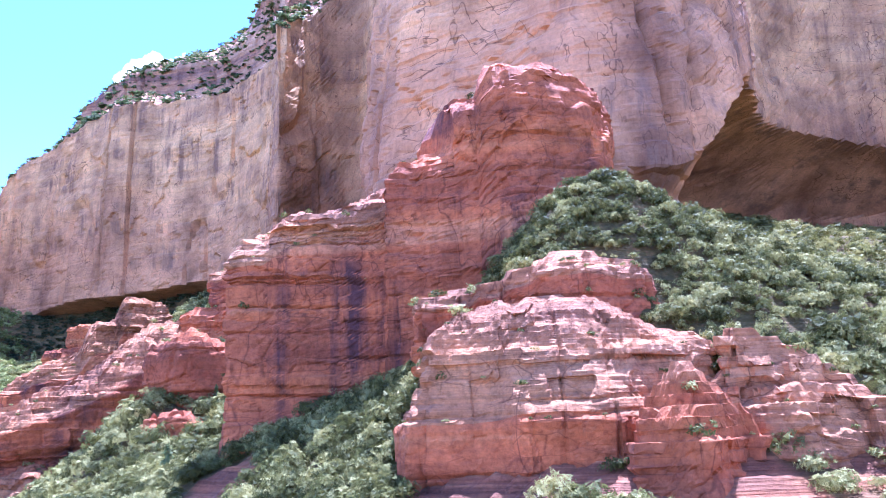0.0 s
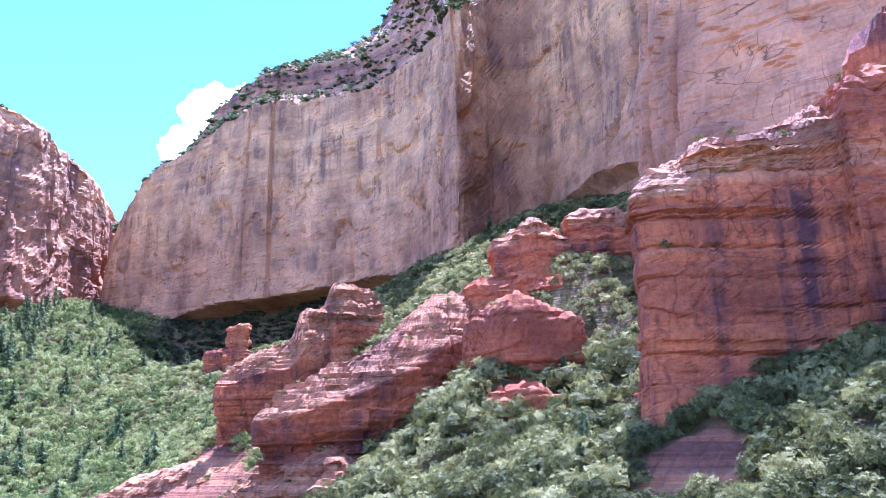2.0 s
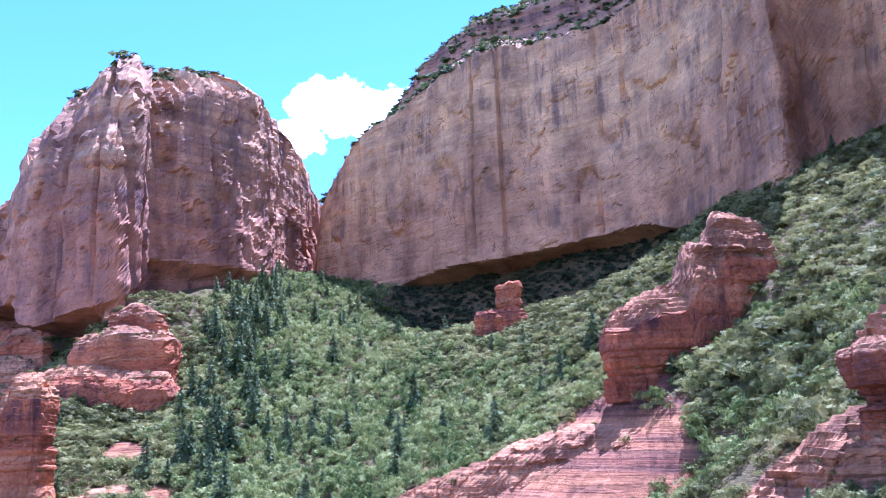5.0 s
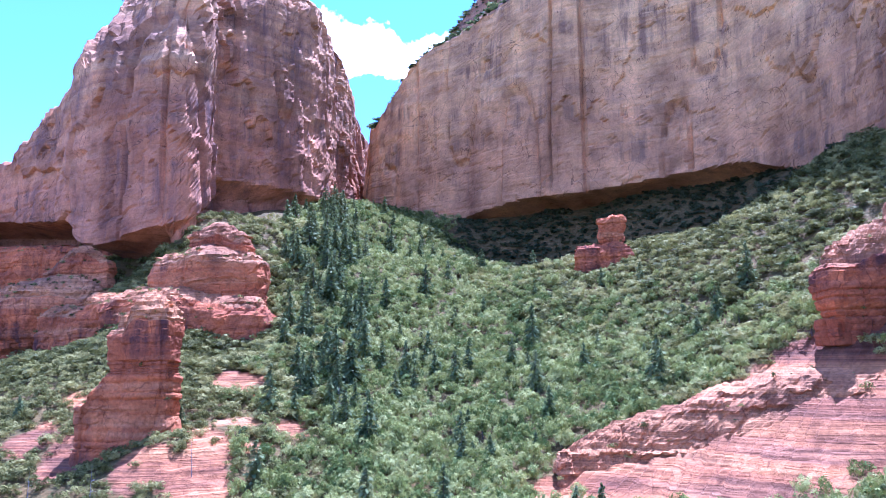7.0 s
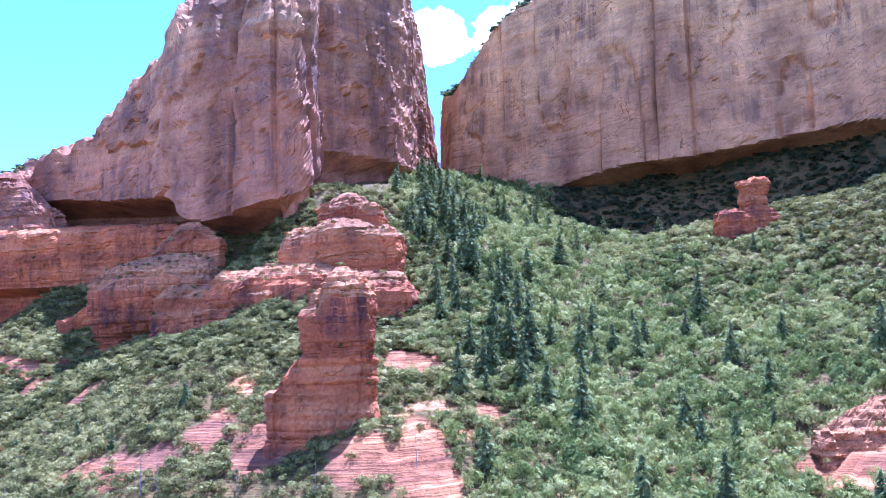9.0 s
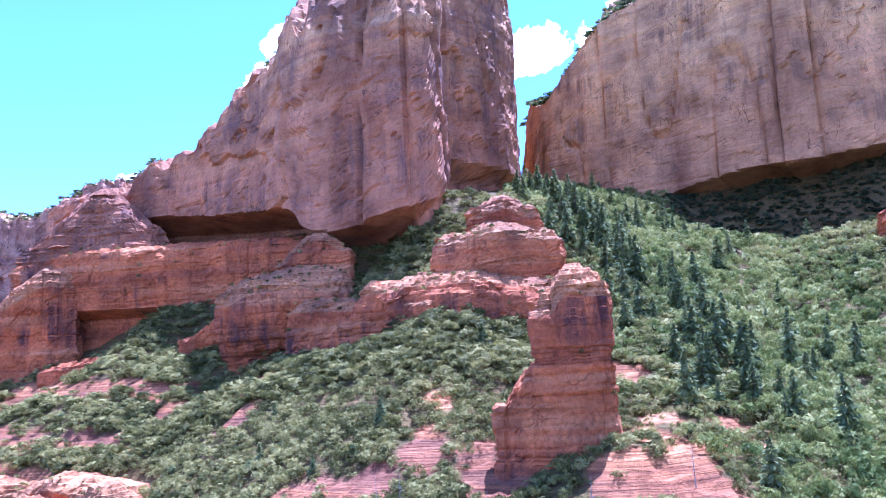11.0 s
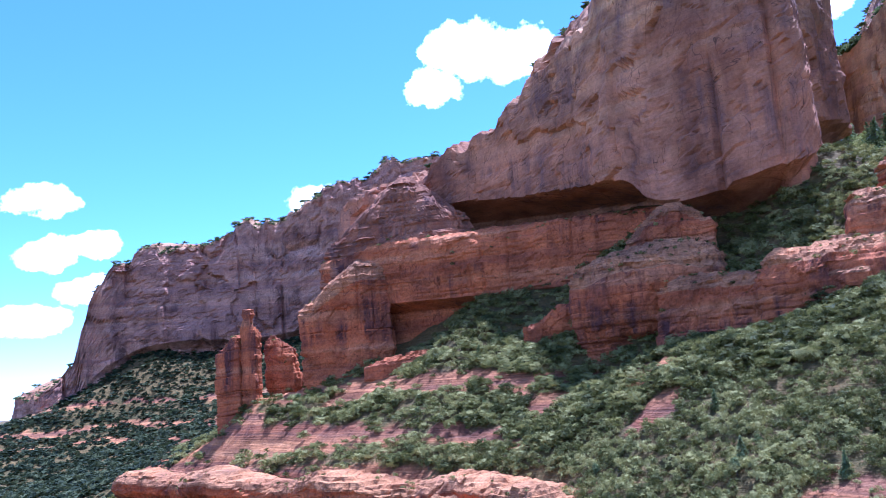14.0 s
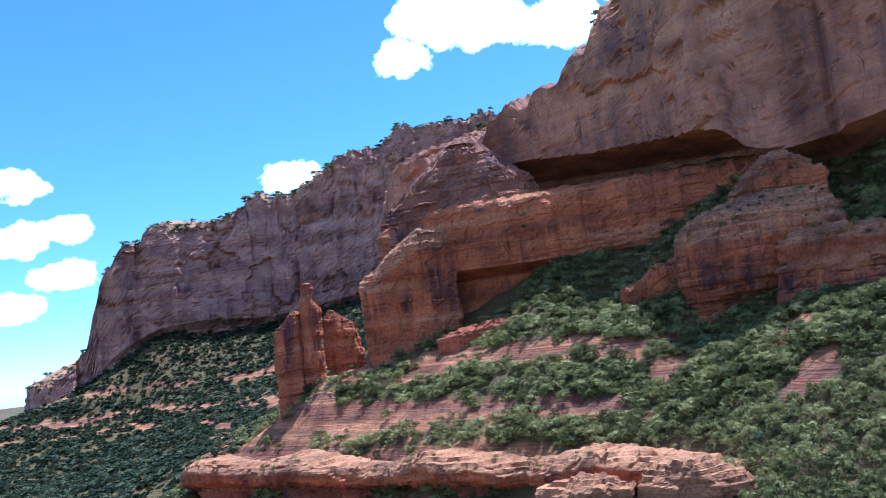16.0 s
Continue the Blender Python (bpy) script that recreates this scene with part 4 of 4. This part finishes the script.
def crown(rs, leaves, size, lumps=6):
    """Leaf sprays over the bulges of a crown of unit height: verts and quads."""
    mids = []
    for i in range(lumps):
        a, r = rs.uniform(0, 2 * math.pi), 0.34 * math.sqrt(rs.uniform())
        mids.append((math.cos(a) * r, math.sin(a) * r, 0.62 - 0.75 * r + rs.uniform(-0.14, 0.12), rs.uniform(0.2, 0.32)))
    v = []
    for i in range(leaves):
        mx, my, mz, mr = mids[i % lumps]
        d = rs.normal(size=3)
        d /= np.linalg.norm(d)
        d[2] = abs(d[2]) * 1.2 - 0.35
        c = d * mr * rs.uniform(0.78, 1.08) + [mx, my, mz]
        n = d + rs.normal(size=3) * 0.34
        n /= np.linalg.norm(n)
        u = np.cross(n, rs.normal(size=3))
        u /= np.linalg.norm(u)
        w = np.cross(n, u)
        k = size * rs.uniform(0.7, 1.45)
        v += [c - u * k - w * k * 0.5, c + w * k * 0.9, c + u * k * rs.uniform(0.7, 1.2) - w * k * 0.4]
    v = np.array(v)
    return v, np.arange(len(v)).reshape(-1, 3)


def scatter(name, spots, heights, spread, templates, material, label, category):
    """One object of many crowns, each turned, sized and coloured a little differently."""
    vs, qs, tones, base = [], [], [], 0
    for i, (x, y, z) in enumerate(spots):
        v, q = templates[i % len(templates)]
        a, h = rng.uniform(0, 2 * math.pi), heights[i]
        c, s_ = math.cos(a), math.sin(a)
        sx = h * spread * rng.uniform(0.8, 1.25)
        w = np.empty_like(v)
        w[:, 0] = (v[:, 0] * c - v[:, 1] * s_) * sx + x
        w[:, 1] = (v[:, 0] * s_ + v[:, 1] * c) * sx + y
        w[:, 2] = v[:, 2] * h + z - 0.06 * h
        vs.append(w)
        qs.append(q + base)
        tones.append(np.full(len(v), rng.uniform() ** 1.3))
        base += len(v)
    ob = new(name, quad_mesh(name, np.concatenate(vs), np.concatenate(qs), material))
    tone = ob.data.attributes.new("tone", "FLOAT", "POINT")
    tone.data.foreach_set("value", np.concatenate(tones).astype(np.float32))
    return tagged(ob, label, category, kind="stuff")


def candidates(n, x0, x1, y0, y1):
    x, y = rng.uniform(x0, x1, n), rng.uniform(y0, y1, n)
    ok = free(x, y)
    return x[ok], y[ok]


def valley(x, y):
    """1 in the wooded side valley below the cleft."""
    axis_x = -378 + (620 - y) * 0.40
    half = 26 + (620 - y) * 0.11
    half = half * np.where(x > axis_x, 1.75, 1.0)
    return np.clip(1.4 - np.abs(x - axis_x) / half, 0, 1) * ((y > 250) & (y < 640))


ROUND = [crown(np.random.RandomState(100 + i), 58, 0.125, 7) for i in range(10)]
FINEBUSH = [crown(np.random.RandomState(145 + i), 190, 0.09, 10) for i in range(8)]
NEARBUSH = [crown(np.random.RandomState(115 + i), 66, 0.13, 8) for i in range(8)]
SMALL = [crown(np.random.RandomState(130 + i), 40, 0.165, 6) for i in range(10)]
TINY = [crown(np.random.RandomState(160 + i), 12, 0.3, 3) for i in range(10)]


def seen_from(x):
    """How near the open canyon the visible slopes begin."""
    return np.interp(x, [-1100, -700, -600, -400, -200, -100, 0, 100], [430, 350, 300, 250, 232, 160, 84, 78])


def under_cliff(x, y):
    """The hollow at the great cliff's foot, where darkened scrub deepens the shade."""
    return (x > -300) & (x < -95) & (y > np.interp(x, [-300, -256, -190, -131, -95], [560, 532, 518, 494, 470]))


def planted(n, x0, x1, y0, y1, thin=0.97):
    x, y = candidates(n, x0, x1, y0, y1)
    k = (y > seen_from(x)) & (rng.uniform(size=len(x)) > bareness(x, y) * thin)
    k = k & ~under_cliff(x, y)
    x, y = x[k], y[k]
    return x, y, land(x, y)


# scrub on the slopes
x, y, z = planted(66000, -720, 110, 78, 640)
k = (valley(x, y) < 0.8) & (y < np.interp(x, [-720, -600, -420, -300, -100, 0, 60, 110], [520, 500, 470, 570, 560, 440, 260, 250]))
x, y, z = x[k], y[k], z[k]
hx, hy = candidates(2600, -20, 95, 112, 172)
hk = np.exp(-((hx - 40) / 42) ** 2 - ((hy - 143) / 22) ** 2) > rng.uniform(size=len(hx)) * 0.8
mx, my, mz = planted(4000, -150, 100, 78, 300)
fx, fy, fz = planted(3500, 90, 330, 90, 400)
wx, wy, wz = planted(5200, -540, -330, 290, 430)
x, y = np.concatenate([x, hx[hk], mx, fx, wx]), np.concatenate([y, hy[hk], my, fy, wy])
z = np.concatenate([z, land(hx[hk], hy[hk]), mz, fz, wz])
away = np.hypot(x - np.clip(x, -480, 0), y + 0.25 * np.clip(x, -480, 0))
hs = 1.9 + 2.7 * rng.uniform(size=len(x)) ** 2.0
hs = hs * np.where((x > -130) & (z < 128), 1.55, 1.0)
k = away < 250
close = k & (x > -95) & (y < 175)
k = k & ~close
scatter("hillside_scrub", np.stack([x, y, z], 1)[close], hs[close], 1.05, FINEBUSH, NEARLEAF, "dense yellow-green scrub oak round the nearest rocks", "shrubs")
scatter("hillside_scrub", np.stack([x, y, z], 1)[k], hs[k], 1.1, NEARBUSH, NEARLEAF, "grey-green scrub oak and manzanita on the near slopes", "shrubs")
k = k | close
scatter("hillside_scrub", np.stack([x, y, z], 1)[~k], hs[~k] * 1.3, 1.4, SMALL, SHRUB, "grey-green scrub covering the farther slopes", "shrubs")
x, y, z = planted(22000, -1180, -700, 340, 860, 0.8)
scatter("far_scrub", np.stack([x, y, z], 1), 1.6 + 2.6 * rng.uniform(size=len(x)) ** 2, 1.8, TINY, DARKLEAF, "dark green scrub on the distant slopes", "shrubs")

# scrub in the hollow under the great cliff, leaves darkened to paint its shade
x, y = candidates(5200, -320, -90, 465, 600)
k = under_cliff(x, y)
scatter("cliff_foot_scrub", np.stack([x[k], y[k], land(x[k], y[k])], 1), 1.6 + 2.2 * rng.uniform(size=int(k.sum())), 1.4, SMALL, DARKLEAF, "scrub under the great cliff, leaves darkened to deepen the shade", "shrubs")

# broadleaf wood in the side valley
x, y = candidates(26000, -470, -90, 240, 650)
k = (rng.uniform(size=len(x)) < valley(x, y) * 1.2) & (y > seen_from(x)) & (bareness(x, y) < 0.5)
x, y = x[k], y[k]
scatter("valley_wood", np.stack([x, y, land(x, y)], 1), 3.0 + 4.6 * rng.uniform(size=len(x)) ** 1.4, 0.85, ROUND, OAK, "dense bright green broadleaf wood filling the side valley", "trees")

# scrub rooted on ledges of the rocks and along the rims
spots = np.concatenate(LEDGES)
spots = spots[rng.uniform(size=len(spots)) < 0.034]
scatter("ledge_scrub", spots, 0.7 + 1.9 * rng.uniform(size=len(spots)) ** 2.4, 1.25, SMALL, SHRUB, "small shrubs rooted on sandstone ledges", "shrubs")
spots = []
for name, P in RIMS:
    a = P[1:, :-1] - P[:-1, :-1]
    b = P[:-1, 1:] - P[:-1, :-1]
    up = np.cross(b, a)
    up = np.abs(up[..., 2]) / (np.linalg.norm(up, axis=2) + 1e-9)
    near = P[:-1, :-1][up > 0.45]
    spots.append(near[rng.uniform(size=len(near)) < (0.12 if name == "sandstone_tower" else 0.5)])
spots = np.concatenate(spots)
scatter("rim_scrub", spots, 1.3 + 3.0 * rng.uniform(size=len(spots)) ** 2.2, 1.9, TINY, PINE, "dark scrub and small pines along the cliff rims", "shrubs")


# ---- single trees ----
def part(name, verts, quads, material, parent, label=""):
    ob = new(name, quad_mesh(name, verts, quads, material))
    ob.parent = parent
    if name == "crown":
        tone = ob.data.attributes.new("tone", "FLOAT", "POINT")
        tone.data.foreach_set("value", np.full(len(verts), 0.5, dtype=np.float32))
    if label:
        tagged(ob, label)
    return ob


def stem(rs, height, radius, limbs, bare):
    """A tapered trunk with limbs: verts and quads."""
    vs, qs, base = [], [], 0
    runs = [(np.array([0, 0, -0.6]), np.array([rs.uniform(-0.03, 0.03) * height, rs.uniform(-0.03, 0.03) * height, height]), radius, radius * 0.12)]
    for i in range(limbs):
        h = rs.uniform(bare, 0.95) * height
        a = rs.uniform(0, 2 * math.pi)
        ln = (1.05 - h / height) * height * rs.uniform(0.14, 0.3)
        foot = runs[0][0] + (runs[0][1] - runs[0][0]) * (h / height)
        runs.append((foot, foot + np.array([math.cos(a), math.sin(a), rs.uniform(-0.1, 0.5)]) * ln, radius * 0.28, radius * 0.06))
    for p0, p1, r0, r1 in runs:
        d = (p1 - p0) / np.linalg.norm(p1 - p0)
        u = np.cross(d, [0.3, 0.9, 0.2])
        u /= np.linalg.norm(u)
        w = np.cross(d, u)
        ring = []
        for f in (0, 0.35, 0.7, 1):
            r = r0 + (r1 - r0) * f
            c = p0 + (p1 - p0) * f
            ring += [c + (u * math.cos(k * math.pi / 3) + w * math.sin(k * math.pi / 3)) * r for k in range(6)]
        vs += ring
        for j in range(3):
            for k in range(6):
                qs.append((base + j * 6 + k, base + j * 6 + (k + 1) % 6, base + j * 6 + 6 + (k + 1) % 6, base + j * 6 + 6 + k))
        base += 24
    return np.array(vs), np.array(qs)


def conifer(seed, height):
    """A dark pine or fir: trunk and a ragged tapering crown of bough tiers."""
    rs = np.random.RandomState(seed)
    tree = new("conifer")
    part("trunk", *stem(rs, height * 0.95, height * 0.016, 6, 0.1), BARK, tree)
    vs = []
    tiers = 15
    for i in range(tiers):
        f = 0.1 + 0.88 * i / (tiers - 1)
        reach = height * 0.29 * (1 - f) ** 0.75 * rs.uniform(0.75, 1.15) + 0.15
        for j in range(max(4, int(9 * (1 - f) + 4))):
            a = rs.uniform(0, 2 * math.pi)
            for g in (0.3, 0.65, 0.95):
                c = np.array([math.cos(a) * reach * g, math.sin(a) * reach * g, f * height - 0.28 * reach * g + rs.uniform(-0.3, 0.3)])
                k = 0.35 + 0.06 * height * (1 - 0.55 * f) * rs.uniform(0.6, 1.1)
                n = np.array([math.cos(a) * 0.5, math.sin(a) * 0.5, 1]) + rs.normal(size=3) * 0.5
                n /= np.linalg.norm(n)
                u = np.cross(n, [math.sin(a), -math.cos(a), 0.1])
                u /= np.linalg.norm(u)
                w = np.cross(n, u)
                vs += [c - u * k, c - w * k * 0.5, c + u * k, c + w * k * 0.5]
    vs = np.array(vs)
    part("crown", vs, np.arange(len(vs)).reshape(-1, 4), PINE, tree)
    return tagged(tree, "dark green conifer with a narrow pointed crown", "tree", "conifers of the side valley")


def round_tree(seed, height, name, leaf, label, group, clumps=7, spread=0.3):
    """A rounded tree: short forked trunk and a crown of leaf clumps."""
    rs = np.random.RandomState(seed)
    tree = new(name)
    part("trunk", *stem(rs, height * 0.6, height * 0.035, 5, 0.25), BARK, tree)
    vs, qs, base = [], [], 0
    for i in range(clumps):
        v, q = crown(rs, 60, 0.12)
        a, r = rs.uniform(0, 2 * math.pi), rs.uniform(0.0, spread) * height
        c = np.array([math.cos(a) * r, math.sin(a) * r, height * rs.uniform(0.12, 0.5)])
        vs.append(v * height * rs.uniform(0.4, 0.6) + c)
        qs.append(q + base)
        base += len(v)
    part("crown", np.concatenate(vs), np.concatenate(qs), leaf, tree)
    return tagged(tree, label, "tree", group)


def juniper(seed, height):
    return round_tree(seed, height, "juniper", PINE if seed % 2 else SHRUB, "bushy green juniper with a dense rounded crown", "junipers on the slopes")


def oak(seed, height):
    return round_tree(seed, height, "oak_tree", OAK, "bright green oak with a lumpy crown in the side valley", "oaks of the side valley", 9, 0.26)


def snag(seed, height):
    rs = np.random.RandomState(seed)
    tree = new("dead_tree")
    v, q = stem(rs, height, height * 0.014, 14, 0.3)
    part("trunk", v[:24], q[:18], DEADWOOD, tree)
    for i in range(14):
        part("branch", v[24 + 24 * i:48 + 24 * i], q[:18], DEADWOOD, tree)
    return tagged(tree, "bare grey dead tree standing in scrub", "tree", "dead trees")


def plant(makers, spots, lo, hi):
    """Each maker builds one tree; the rest are copies, turned and sized."""
    made = []
    for i, (x, y) in enumerate(spots):
        size, turn = rng.uniform(lo, hi), rng.uniform(0, 360)
        z = float(land(np.array([x]), np.array([y]))[0]) - 0.3
        if i < len(makers):
            t = makers[i]()
            t.matrix_basis = pose(x, y, z, 0, 0, turn)
            made.append(t)
        else:
            t = copy_thing(made[i % len(made)], pose(x, y, z, 0, 0, turn))
        t.scale = (size, size, size * rng.uniform(0.9, 1.15))


def wood_spots(n, x0, x1, y0, y1, chance):
    x, y = candidates(n * 30, x0, x1, y0, y1)
    k = (rng.uniform(size=len(x)) < chance(x, y)) & (y > seen_from(x) + 5) & (bareness(x, y) < 0.4)
    return list(zip(x[k][:n], y[k][:n]))


def west_edge(x, y):
    axis_x = -378 + (620 - y) * 0.40
    half = 26 + (620 - y) * 0.11
    d = (x - axis_x) / half
    return np.exp(-((d + 0.75) / 0.35) ** 2) * (y > 330) * (y < 625)


plant([lambda k=k: conifer(300 + k, 13.0) for k in range(5)], wood_spots(78, -440, -230, 320, 625, west_edge), 0.7, 1.4)
plant([lambda k=k: conifer(310 + k, 12.0) for k in range(4)], wood_spots(75, -420, -150, 270, 610, lambda x, y: valley(x, y) * 0.5), 0.6, 1.35)
plant([lambda k=k: conifer(320 + k, 8.0) for k in range(3)], wood_spots(50, -680, -40, 100, 460, lambda x, y: 0.3 + 0 * x), 0.5, 1.1)
plant([lambda k=k: juniper(330 + k, 4.0) for k in range(6)], wood_spots(150, -690, 90, 85, 480, lambda x, y: 0.5 + 0 * x), 0.6, 1.25)
plant([lambda k=k: oak(350 + k, 6.5) for k in range(6)], wood_spots(190, -430, -120, 265, 610, lambda x, y: valley(x, y) * 0.6), 0.7, 1.3)
plant([lambda k=k: snag(340 + k, 11.0) for k in range(3)], [(-374, 286), (-392, 281), (-398, 284), (-352, 280), (-330, 292), (-318, 352), (-305, 345), (-440, 290)], 0.7, 1.1)
